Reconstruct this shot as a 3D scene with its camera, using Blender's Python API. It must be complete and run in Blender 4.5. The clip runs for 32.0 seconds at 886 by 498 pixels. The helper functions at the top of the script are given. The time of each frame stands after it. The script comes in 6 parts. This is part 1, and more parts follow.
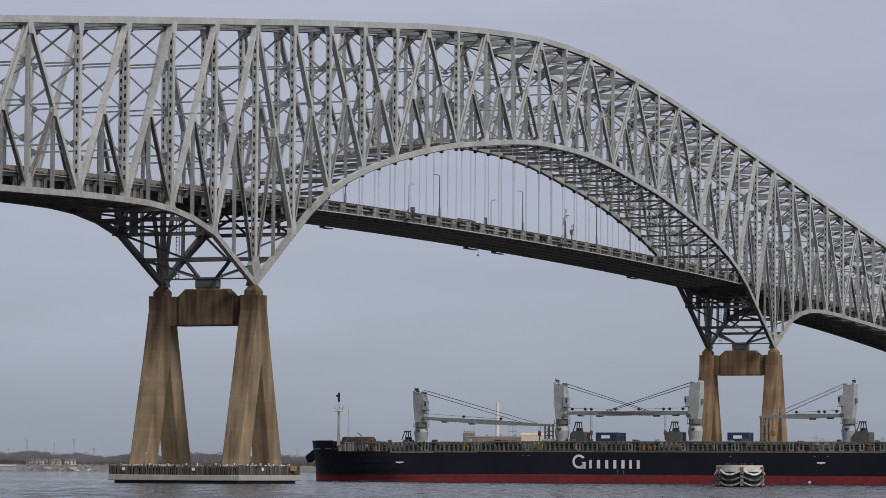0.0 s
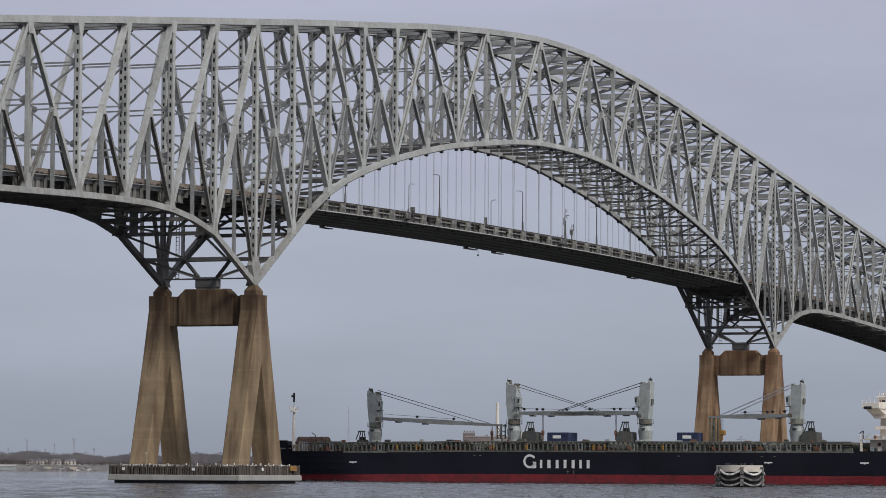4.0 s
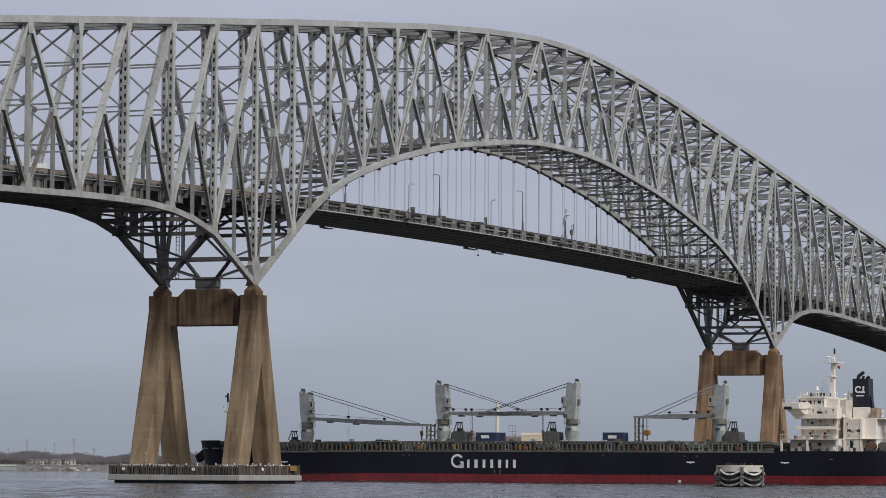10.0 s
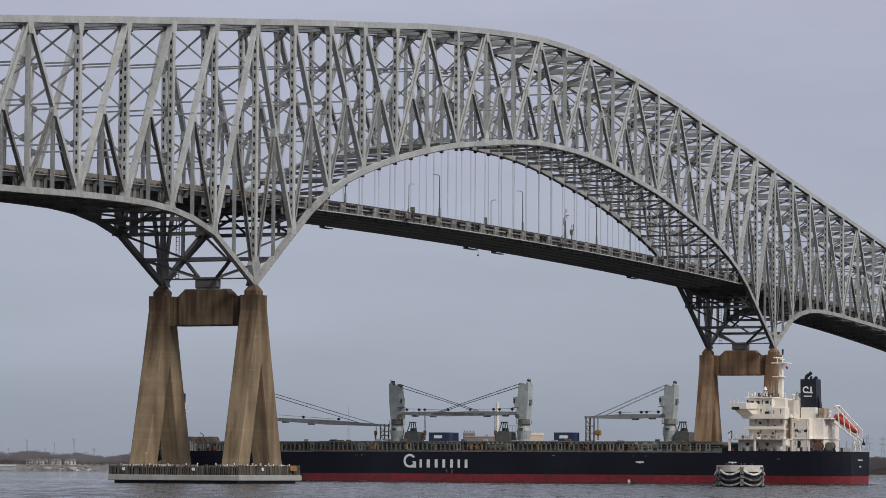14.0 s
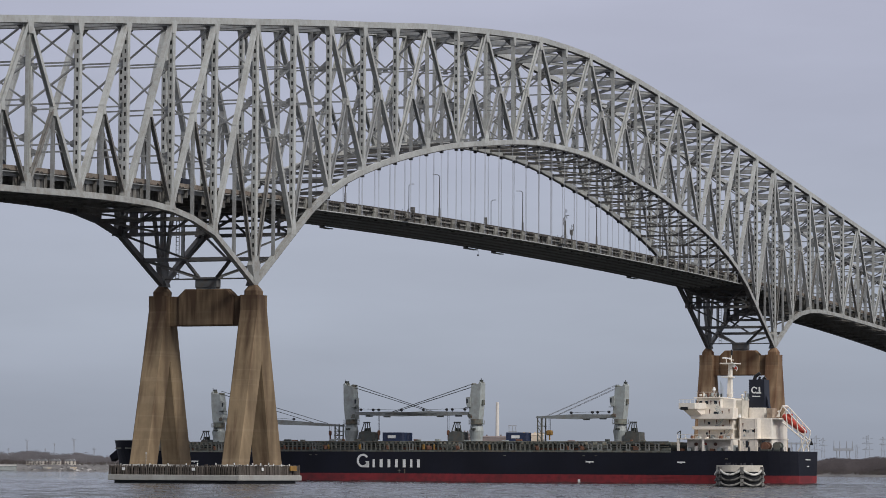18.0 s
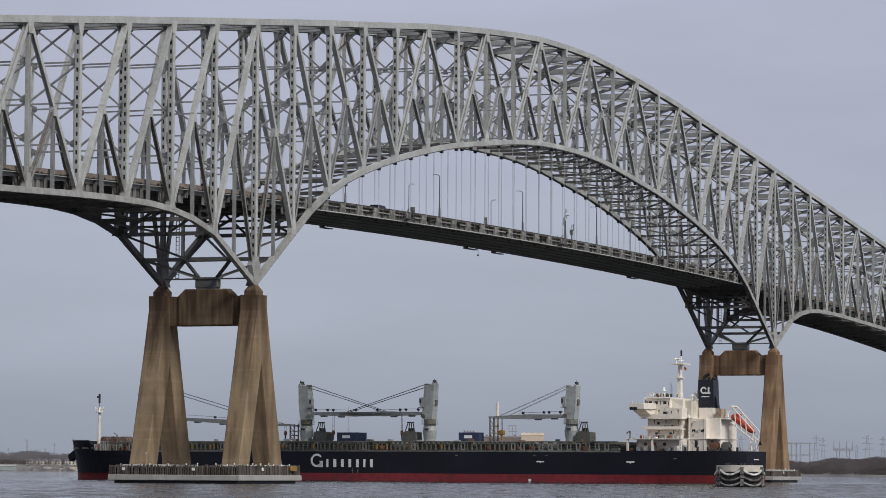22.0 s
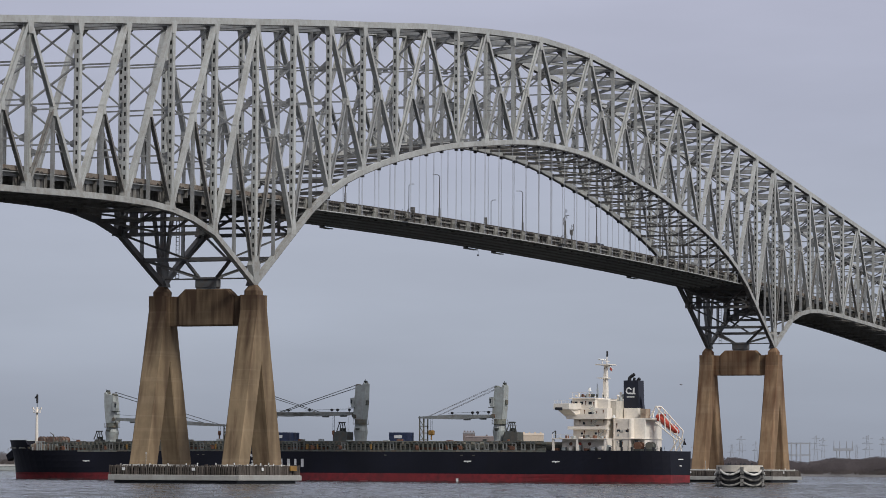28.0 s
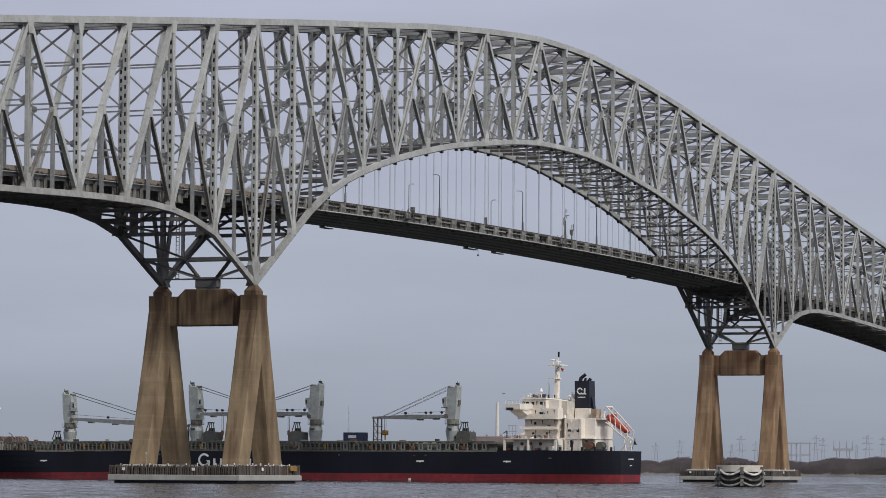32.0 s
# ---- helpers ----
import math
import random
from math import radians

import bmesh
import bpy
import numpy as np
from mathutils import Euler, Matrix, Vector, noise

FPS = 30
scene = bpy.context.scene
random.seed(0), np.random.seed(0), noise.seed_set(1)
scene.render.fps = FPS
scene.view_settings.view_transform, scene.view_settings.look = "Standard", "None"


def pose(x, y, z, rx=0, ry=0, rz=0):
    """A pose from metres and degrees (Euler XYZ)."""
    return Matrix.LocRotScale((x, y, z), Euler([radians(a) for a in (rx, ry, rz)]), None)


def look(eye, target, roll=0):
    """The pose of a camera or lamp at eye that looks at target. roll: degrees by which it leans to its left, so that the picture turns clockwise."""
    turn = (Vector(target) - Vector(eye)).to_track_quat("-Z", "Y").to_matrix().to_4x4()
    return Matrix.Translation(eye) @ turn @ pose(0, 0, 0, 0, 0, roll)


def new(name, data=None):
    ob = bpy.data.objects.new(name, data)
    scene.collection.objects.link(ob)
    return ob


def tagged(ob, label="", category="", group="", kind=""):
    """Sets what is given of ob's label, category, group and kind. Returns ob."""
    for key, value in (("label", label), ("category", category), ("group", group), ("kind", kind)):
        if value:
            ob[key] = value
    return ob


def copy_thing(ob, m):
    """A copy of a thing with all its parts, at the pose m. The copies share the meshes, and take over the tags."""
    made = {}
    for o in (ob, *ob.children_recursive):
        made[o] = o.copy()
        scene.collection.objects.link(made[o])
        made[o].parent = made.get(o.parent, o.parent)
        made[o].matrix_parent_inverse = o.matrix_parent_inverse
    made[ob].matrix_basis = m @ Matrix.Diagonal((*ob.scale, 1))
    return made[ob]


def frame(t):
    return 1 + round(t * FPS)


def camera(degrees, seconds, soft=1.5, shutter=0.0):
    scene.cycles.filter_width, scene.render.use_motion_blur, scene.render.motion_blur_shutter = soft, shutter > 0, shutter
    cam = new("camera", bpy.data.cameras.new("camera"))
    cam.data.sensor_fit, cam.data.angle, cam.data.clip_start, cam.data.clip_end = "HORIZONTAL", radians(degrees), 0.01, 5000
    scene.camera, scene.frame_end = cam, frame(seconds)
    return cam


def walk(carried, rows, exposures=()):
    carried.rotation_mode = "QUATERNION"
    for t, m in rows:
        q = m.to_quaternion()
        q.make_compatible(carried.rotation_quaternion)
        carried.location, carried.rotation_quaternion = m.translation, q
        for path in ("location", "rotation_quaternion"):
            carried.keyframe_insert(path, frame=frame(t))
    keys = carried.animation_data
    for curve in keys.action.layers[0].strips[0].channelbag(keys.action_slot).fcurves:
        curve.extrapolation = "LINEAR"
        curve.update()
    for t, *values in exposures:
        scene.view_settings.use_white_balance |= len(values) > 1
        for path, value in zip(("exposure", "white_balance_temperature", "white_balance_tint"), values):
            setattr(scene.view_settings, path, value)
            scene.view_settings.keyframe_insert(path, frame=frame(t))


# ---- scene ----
# ---- camera: it stands still on the shore ----
cam = camera(14.644, 32.0, soft=0.85)
EYE = Vector((-636.05, -302.57, 2.55))
YAW, PITCH = 0.389154, 0.0642295
AHEAD = Vector((math.cos(PITCH) * math.cos(YAW), math.cos(PITCH) * math.sin(YAW), math.sin(PITCH)))
VIEW = look(EYE, EYE + AHEAD * 100, 0.3395)
walk(cam, [(0.0, VIEW), (32.0, VIEW)], [(0.0, 0.0), (12.0, 0.0), (20.0, 0.03), (32.0, 0.035)])

# ---- sky and sun: a bright overcast day ----
SUN_AZ, SUN_EL = radians(-116), radians(40)      # the way to the sun, from +x towards +y


def make_world():
    w = bpy.data.worlds.new("overcast_sky")
    scene.world = w
    w.use_nodes = True
    n, l = w.node_tree.nodes, w.node_tree.links
    n.clear()
    out, bg = n.new("ShaderNodeOutputWorld"), n.new("ShaderNodeBackground")
    sky = n.new("ShaderNodeTexSky")
    sky.sky_type, sky.sun_disc = "NISHITA", False
    sky.sun_elevation, sky.sun_rotation = SUN_EL, radians(90) - SUN_AZ
    sky.dust_density = 3.0
    dim = n.new("ShaderNodeVectorMath")
    dim.operation = "SCALE"
    dim.inputs["Scale"].default_value = 0.05
    l.new(sky.outputs[0], dim.inputs[0])
    tc = n.new("ShaderNodeTexCoord")
    sep = n.new("ShaderNodeSeparateXYZ")
    l.new(tc.outputs["Generated"], sep.inputs[0])
    ramp = n.new("ShaderNodeValToRGB")
    e = ramp.color_ramp.elements
    e[0].position, e[0].color = 0.0, (0.295, 0.325, 0.395, 1)
    e[1].position, e[1].color = 1.0, (0.62, 0.63, 0.68, 1)
    for p, c in ((0.018, (0.322, 0.356, 0.432)), (0.04, (0.376, 0.415, 0.50)), (0.065, (0.402, 0.438, 0.531)), (0.10, (0.403, 0.428, 0.536)), (0.135, (0.440, 0.458, 0.575)), (0.35, (0.50, 0.52, 0.61))):
        k = e.new(p)
        k.color = (*c, 1)
    l.new(sep.outputs["Z"], ramp.inputs[0])
    mp = n.new("ShaderNodeMapping")
    mp.inputs["Scale"].default_value = (5, 5, 26)
    l.new(tc.outputs["Generated"], mp.inputs[0])
    nz = n.new("ShaderNodeTexNoise")
    nz.inputs["Scale"].default_value, nz.inputs["Detail"].default_value = 1.6, 5
    l.new(mp.outputs[0], nz.inputs["Vector"])
    mr = n.new("ShaderNodeMapRange")
    mr.inputs[1].default_value, mr.inputs[2].default_value = 0.3, 0.7
    mr.inputs[3].default_value, mr.inputs[4].default_value = 0.93, 1.05
    l.new(nz.outputs["Fac"], mr.inputs[0])
    cl = n.new("ShaderNodeVectorMath")
    cl.operation = "SCALE"
    l.new(ramp.outputs[0], cl.inputs[0])
    l.new(mr.outputs[0], cl.inputs["Scale"])
    mix = n.new("ShaderNodeMix")
    mix.data_type = "RGBA"
    mix.inputs[0].default_value = 0.92
    l.new(dim.outputs[0], mix.inputs[6])
    l.new(cl.outputs[0], mix.inputs[7])
    l.new(mix.outputs[2], bg.inputs[0])
    bg.inputs[1].default_value = 1.06
    l.new(bg.outputs[0], out.inputs[0])


make_world()
sun = new("sun", bpy.data.lights.new("sun", "SUN"))
sun.data.energy, sun.data.angle, sun.data.color = 2.35, radians(14), (1.0, 0.975, 0.935)
sun.matrix_basis = look((0, 0, 300), Vector((0, 0, 300)) - Vector((math.cos(SUN_EL) * math.cos(SUN_AZ), math.cos(SUN_EL) * math.sin(SUN_AZ), math.sin(SUN_EL))))


# ---- materials ----
def material(name, color, rough=0.6, metal=0.0, vary=0.25, scale=0.6, fine=6.0, bump=0.15, stain=None, stain_amount=0.0, streak=False, per_object=0.0, local=False, sheen=0.5, rise=None):
    """A painted or natural surface: two scales of tone, stains or streaks, and a fine relief."""
    m = bpy.data.materials.new(name)
    m.use_nodes = True
    n, l = m.node_tree.nodes, m.node_tree.links
    b = n["Principled BSDF"]
    b.inputs["Roughness"].default_value, b.inputs["Metallic"].default_value = rough, metal
    b.inputs["Specular IOR Level"].default_value = sheen
    pos = n.new("ShaderNodeTexCoord").outputs["Object"] if local else n.new("ShaderNodeNewGeometry").outputs["Position"]

    def noise_of(s, detail, stretch=None):
        v = pos
        if stretch:
            mp = n.new("ShaderNodeMapping")
            mp.inputs["Scale"].default_value = stretch
            l.new(pos, mp.inputs[0])
            v = mp.outputs[0]
        t = n.new("ShaderNodeTexNoise")
        t.inputs["Scale"].default_value, t.inputs["Detail"].default_value = s, detail
        l.new(v, t.inputs["Vector"])
        return t.outputs["Fac"]

    def ranged(v, a, c, lo, hi):
        r = n.new("ShaderNodeMapRange")
        for i, q in enumerate((a, c, lo, hi)):
            r.inputs[i + 1].default_value = q
        l.new(v, r.inputs[0])
        return r.outputs[0]

    def mixed(fac, one, two, mode="MIX"):
        x = n.new("ShaderNodeMix")
        x.data_type, x.blend_type = "RGBA", mode
        for i, q in ((0, fac), (6, one), (7, two)):
            if hasattr(q, "links"):
                l.new(q, x.inputs[i])
            else:
                x.inputs[i].default_value = q
        return x.outputs[2]

    big = ranged(noise_of(scale, 5), 0.3, 0.7, 0, 1)
    dark, light = [tuple(c * f for c in color) + (1,) for f in (1 - vary, 1 + vary)]
    col = mixed(big, dark, light)
    small = ranged(noise_of(fine, 4), 0.3, 0.7, 0, 1)
    col = mixed(0.5, col, mixed(small, (0.75, 0.75, 0.75, 1), (1.0, 1.0, 1.0, 1)), "MULTIPLY")
    if stain:
        spots = noise_of(0.9, 8, (0.3, 0.6, 0.05) if streak else None)
        f = ranged(spots, 0.42, 0.74, 0, stain_amount)
        if rise:     # rust run-off that starts under the bearings and thins out downwards
            sep = n.new("ShaderNodeSeparateXYZ")
            l.new(pos, sep.inputs[0])
            up = ranged(sep.outputs["Z"], rise[0], rise[1], 0.0, 1.0)

            def maths(op, one, two):
                x = n.new("ShaderNodeMath")
                x.operation = op
                for i, q in enumerate((one, two)):
                    if hasattr(q, "links"):
                        l.new(q, x.inputs[i])
                    else:
                        x.inputs[i].default_value = q
                return x.outputs[0]
            f = ranged(maths("ADD", spots, maths("MULTIPLY", up, 0.24)), 0.5, 0.8, 0, stain_amount)
            grain = ranged(noise_of(0.9, 8, (0.3, 1.6, 0.05)), 0.32, 0.68, 0.9, 1.06)
            tone = n.new("ShaderNodeCombineColor")
            for i in range(3):
                l.new(grain, tone.inputs[i])
            col = mixed(1.0, col, tone.outputs[0], "MULTIPLY")
            drips = ranged(maths("ADD", noise_of(0.9, 8, (0.35, 1.1, 0.05)), maths("MULTIPLY", up, 0.10)), 0.57, 0.70, 0, 0.5)
            col = mixed(drips, col, tuple(c * 1.7 for c in stain) + (1,))
            wash = ranged(noise_of(0.5, 5, (0.45, 0.45, 0.2)), 0.52, 0.75, 0, 0.2)
            col = mixed(wash, col, tuple(c * q for c, q in zip(color, (1.45, 1.5, 1.6))) + (1,))
            joints = ranged(noise_of(0.5, 2, (0.02, 0.02, 1.6)), 0.56, 0.6, 0, 0.11)
            col = mixed(joints, col, (0.42, 0.34, 0.24, 1))
        col = mixed(f, col, (*stain, 1))
    if per_object:
        oi = n.new("ShaderNodeObjectInfo")
        g = ranged(oi.outputs["Random"], 0, 1, 1 - per_object, 1 + per_object)
        c = n.new("ShaderNodeCombineColor")
        for i in range(3):
            l.new(g, c.inputs[i])
        col = mixed(1.0, col, c.outputs[0], "MULTIPLY")
    l.new(col, b.inputs["Base Color"])
    if bump:
        bp = n.new("ShaderNodeBump")
        bp.inputs["Strength"].default_value, bp.inputs["Distance"].default_value = bump, 0.05
        l.new(small, bp.inputs["Height"])
        l.new(bp.outputs[0], b.inputs["Normal"])
    return m


STEEL = material("grey_green_steel_paint", (0.452, 0.461, 0.443), 0.55, 0.1, 0.14, 0.15, 3.0, 0.1, (0.20, 0.15, 0.10), 0.35, False, 0.08)
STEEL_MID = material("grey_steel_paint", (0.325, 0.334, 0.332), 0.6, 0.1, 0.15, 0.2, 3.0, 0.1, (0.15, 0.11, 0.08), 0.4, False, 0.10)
# darkest steel tone: weathering, plus shade painted on far members below the deck
STEEL_OLD_SHADED = material("weathered_shaded_steel_paint", (0.108, 0.111, 0.113), 0.6, 0.1, 0.2, 0.2, 3.0, 0.1, (0.12, 0.08, 0.05), 0.5, False, 0.10)
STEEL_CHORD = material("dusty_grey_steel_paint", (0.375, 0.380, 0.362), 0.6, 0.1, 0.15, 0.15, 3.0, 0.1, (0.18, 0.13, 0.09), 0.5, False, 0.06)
BRACKET = material("stained_concrete_bracket", (0.235, 0.232, 0.21), 0.9, 0, 0.2, 0.4, 3.0, 0.2, (0.10, 0.07, 0.05), 0.6, False, 0.15)
# dirt stains over a base darkened for the shade inside open webs
STEEL_STAINED_SHADED = material("stained_shaded_steel_paint", (0.215, 0.211, 0.196), 0.65, 0.1, 0.2, 0.2, 3.0, 0.1, (0.10, 0.07, 0.05), 0.6, False, 0.12)
ROPE = material("wire_rope", (0.42, 0.43, 0.46), 0.5, 0.3, 0.1)
DARK = material("black_socket_iron", (0.02, 0.02, 0.025), 0.5, 0.2, 0.2)
PARAPET_DARK = material("rusty_dark_rail", (0.052, 0.047, 0.042), 0.85, 0, 0.4, 0.5, 3.0, 0.2, (0.085, 0.055, 0.04), 0.6, False, 0.25)
PARAPET = material("rust_stained_parapet", (0.205, 0.176, 0.147), 0.85, 0, 0.2, 0.4, 3.0, 0.2, (0.10, 0.06, 0.04), 0.8, False, 0.1)
SLAB = material("grey_concrete_slab", (0.28, 0.27, 0.25), 0.9, 0, 0.2, 0.3, 2.0, 0.2)
ASPHALT = material("asphalt", (0.05, 0.05, 0.052), 0.9, 0, 0.2, 0.5, 8.0, 0.3)
PIER = material("brown_streaked_concrete", (0.252, 0.184, 0.112), 0.9, 0, 0.2, 0.12, 0.9, 0.2, (0.056, 0.032, 0.02), 0.9, True, 0, False, 0.3, (20, 39))
PIER_RUST = material("rust_streaked_concrete", (0.285, 0.19, 0.112), 0.9, 0, 0.24, 0.14, 0.7, 0.2, (0.09, 0.038, 0.02), 0.8, True, 0, False, 0.3, (0, 62))
CONCRETE = material("pale_concrete", (0.36, 0.355, 0.335), 0.9, 0, 0.15, 0.3, 2.0, 0.2, (0.2, 0.18, 0.14), 0.4, True)
OLD_TIMBER = material("dark_planking", (0.03, 0.026, 0.022), 0.9, 0, 0.35, 0.8, 4.0, 0.4)
HOUSE_WHITE = material("whitewashed_house_wall", (0.55, 0.5, 0.44), 0.8, 0, 0.08, 0.05, 0.5, 0.05)
TIMBER = material("grey_weathered_timber", (0.068, 0.055, 0.046), 0.9, 0, 0.4, 0.8, 4.0, 0.4, (0.26, 0.23, 0.2), 0.4, True, 0.3)
BLACK_RUBBER = material("black_rubber", (0.018, 0.018, 0.02), 0.7, 0, 0.3, 1.0, 5.0, 0.3)
ROPE_WHITE = material("bleached_fender_hose", (0.72, 0.70, 0.65), 0.9, 0, 0.25, 1.0, 5.0, 0.4, (0.06, 0.06, 0.06), 0.6)
HULL = material("black_hull_paint", (0.0132, 0.0142, 0.0225), 0.6, 0, 0.25, 0.08, 2.0, 0.05, (0.014, 0.014, 0.018), 0.5, True, 0, True, 0.15)
BOOT = material("red_boot_topping", (0.22, 0.016, 0.021), 0.6, 0, 0.2, 0.1, 2.0, 0.1, (0.07, 0.012, 0.014), 0.75, False, 0, True)
CREAM = material("cream_white_ship_paint", (0.84, 0.78, 0.69), 0.5, 0, 0.06, 0.2, 2.0, 0.05, (0.55, 0.42, 0.3), 0.25, True, 0.03, True)
CRANE_GREY = material("pale_grey_crane_paint", (0.36, 0.39, 0.38), 0.5, 0, 0.1, 0.3, 2.0, 0.05, (0.17, 0.13, 0.10), 0.42, False, 0.04, True)
# crane grey darkened for the jibs, their shadow put into the paint
JIB_GREY = material("weathered_shaded_jib_paint", (0.225, 0.242, 0.24), 0.55, 0, 0.15, 0.4, 2.0, 0.05, (0.14, 0.10, 0.075), 0.5, False, 0.04, True)
DECK_GREEN = material("grey_green_deck_steel", (0.14, 0.15, 0.13), 0.7, 0.1, 0.3, 0.6, 3.0, 0.2, (0.16, 0.10, 0.06), 0.7, False, 0.25, True)
DARK_GREEN = material("dark_deck_steel", (0.05, 0.055, 0.05), 0.8, 0, 0.3, 0.6, 3.0, 0.2, None, 0, False, 0.1, True)
YELLOW = material("yellow_machine_paint", (0.30, 0.165, 0.035), 0.5, 0, 0.2, 0.8, 3.0, 0.05, (0.2, 0.1, 0.03), 0.4, False, 0.1, True)
RUST = material("rusty_brown_iron", (0.16, 0.075, 0.045), 0.8, 0, 0.3, 0.8, 3.0, 0.2, None, 0, False, 0.2, True)
NAVY = material("navy_blue_container_paint", (0.022, 0.04, 0.10), 0.5, 0, 0.15, 0.5, 3.0, 0.1, (0.08, 0.06, 0.05), 0.3, True, 0.1, True)
WHITE = material("white_marking_paint", (0.78, 0.78, 0.76), 0.6, 0, 0.06, 0.5, 3.0, 0.05, None, 0, False, 0, True)
ORANGE = material("orange_red_lifeboat", (0.46, 0.055, 0.032), 0.4, 0, 0.1, 0.5, 3.0, 0.05, None, 0, False, 0, True)
GLASS = material("dark_window_glass", (0.02, 0.025, 0.03), 0.12, 0, 0.1, 0.5, 3.0, 0.0, None, 0, False, 0, True)
FENDER_DARK = material("worn_black_fender_hose", (0.075, 0.072, 0.068), 0.9, 0, 0.5, 1.2, 5.0, 0.4, (0.5, 0.48, 0.44), 0.5)
CAP_CREAM = material("pale_cream_concrete_cap", (0.60, 0.555, 0.48), 0.9, 0, 0.12, 0.6, 3.0, 0.2, (0.35, 0.31, 0.26), 0.4)
LAND = material("rocky_grey_shore", (0.125, 0.118, 0.114), 0.95, 0, 0.3, 0.03, 0.25, 0.3, (0.3, 0.28, 0.265), 0.35)
# both twig tones are set paler: distance haze put into the base colour
BARE_WOOD = material("bare_winter_twigs", (0.185, 0.172, 0.178), 0.95, 0, 0.3, 0.02, 0.3, 0.0)
BROWN_WOOD = material("brown_winter_twigs", (0.118, 0.1, 0.102), 0.95, 0, 0.3, 0.02, 0.3, 0.0)
BRUSH = material("dry_brown_brush", (0.125, 0.105, 0.098), 0.95, 0, 0.35, 0.02, 0.3, 0.0)
# lattice steel lightened towards the sky, with haze in its colour
PYLON = material("galvanised_lattice_steel", (0.31, 0.325, 0.35), 0.6, 0.2, 0.1)
WALL_CREAM = material("cream_shed_cladding", (0.55, 0.46, 0.36), 0.8, 0, 0.1, 0.05, 0.5, 0.05)
WALL_BROWN = material("brown_shed_cladding", (0.185, 0.15, 0.14), 0.8, 0, 0.15, 0.05, 0.5, 0.05)
ROOF_GREY = material("grey_roofing", (0.20, 0.20, 0.21), 0.8, 0, 0.15, 0.05, 0.5, 0.05)


def make_water():
    """Grey river water: chop in the fairway, sheltered and calmer towards the far shore."""
    m = bpy.data.materials.new("grey_choppy_water")
    m.use_nodes = True
    n, l = m.node_tree.nodes, m.node_tree.links
    b = n["Principled BSDF"]
    b.inputs["IOR"].default_value = 1.33
    turned = n.new("ShaderNodeVectorRotate")
    turned.rotation_type = "Z_AXIS"
    turned.inputs["Center"].default_value = (EYE.x, EYE.y, 0)
    turned.inputs["Angle"].default_value = -YAW
    l.new(n.new("ShaderNodeNewGeometry").outputs["Position"], turned.inputs["Vector"])

    def waves(scale, detail, stretch):
        mp = n.new("ShaderNodeMapping")
        mp.inputs["Scale"].default_value = stretch
        l.new(turned.outputs[0], mp.inputs[0])
        t = n.new("ShaderNodeTexNoise")
        t.inputs["Scale"].default_value, t.inputs["Detail"].default_value = scale, detail
        l.new(mp.outputs[0], t.inputs["Vector"])
        return t.outputs["Fac"]

    def ranged(v, a, c, lo, hi):
        r = n.new("ShaderNodeMapRange")
        for i, q in enumerate((a, c, lo, hi)):
            r.inputs[i + 1].default_value = q
        l.new(v, r.inputs[0])
        return r.outputs[0]

    def maths(op, one, two):
        x = n.new("ShaderNodeMath")
        x.operation = op
        for i, q in enumerate((one, two)):
            if hasattr(q, "links"):
                l.new(q, x.inputs[i])
            else:
                x.inputs[i].default_value = q
        return x.outputs[0]
    gust = waves(1.0, 4, (0.012, 0.02, 1))
    ripple = waves(1.0, 6, (0.05, 0.42, 1))
    sep = n.new("ShaderNodeSeparateXYZ")
    l.new(turned.outputs[0], sep.inputs[0])
    out = maths("ADD", sep.outputs["X"], ranged(waves(1.0, 4, (0.002, 0.012, 1)), 0.3, 0.7, -160, 160))
    chop = ranged(out, EYE.x + 820, EYE.x + 960, 1.0, 0.22)
    mix = n.new("ShaderNodeMix")
    mix.data_type = "RGBA"
    mix.inputs[6].default_value, mix.inputs[7].default_value = (0.016, 0.019, 0.020, 1), (0.05, 0.053, 0.054, 1)
    l.new(ranged(ripple, 0.35, 0.65, 0, 1), mix.inputs[0])
    l.new(mix.outputs[2], b.inputs["Base Color"])
    l.new(maths("MULTIPLY", maths("ADD", ranged(gust, 0.35, 0.65, 0.04, 0.14), ranged(ripple, 0.4, 0.62, 0.0, 0.24)), chop), b.inputs["Roughness"])
    last = None
    for v, dist, strength in ((waves(0.9, 5, (1, 1, 1)), 0.16, 0.5), (waves(0.16, 5, (1.0, 1.0, 1)), 0.6, 0.5), (ripple, 1.5, 0.8)):
        bp = n.new("ShaderNodeBump")
        bp.inputs["Distance"].default_value = dist
        l.new(maths("MULTIPLY", chop, strength), bp.inputs["Strength"])
        l.new(v, bp.inputs["Height"])
        if last:
            l.new(last, bp.inputs["Normal"])
        last = bp.outputs[0]
    l.new(last, b.inputs["Normal"])
    return m


WATER = make_water()


# ---- mesh helpers ----
def mesh_of(name, bm, mat):
    me = bpy.data.meshes.new(name)
    bm.normal_update()
    bm.to_mesh(me)
    bm.free()
    me.materials.append(mat)
    return me


def part(name, bm, mat, parent=None, label="", smooth=False):
    me = mesh_of(name, bm, mat)
    if smooth:
        for p in me.polygons:
            p.use_smooth = True
    ob = new(name, me)
    ob.parent = parent
    return tagged(ob, label)


def empty(name, m=None, **tags):
    ob = new(name)
    ob.empty_display_size = 1.0
    if m is not None:
        ob.matrix_basis = m
    return tagged(ob, **tags)


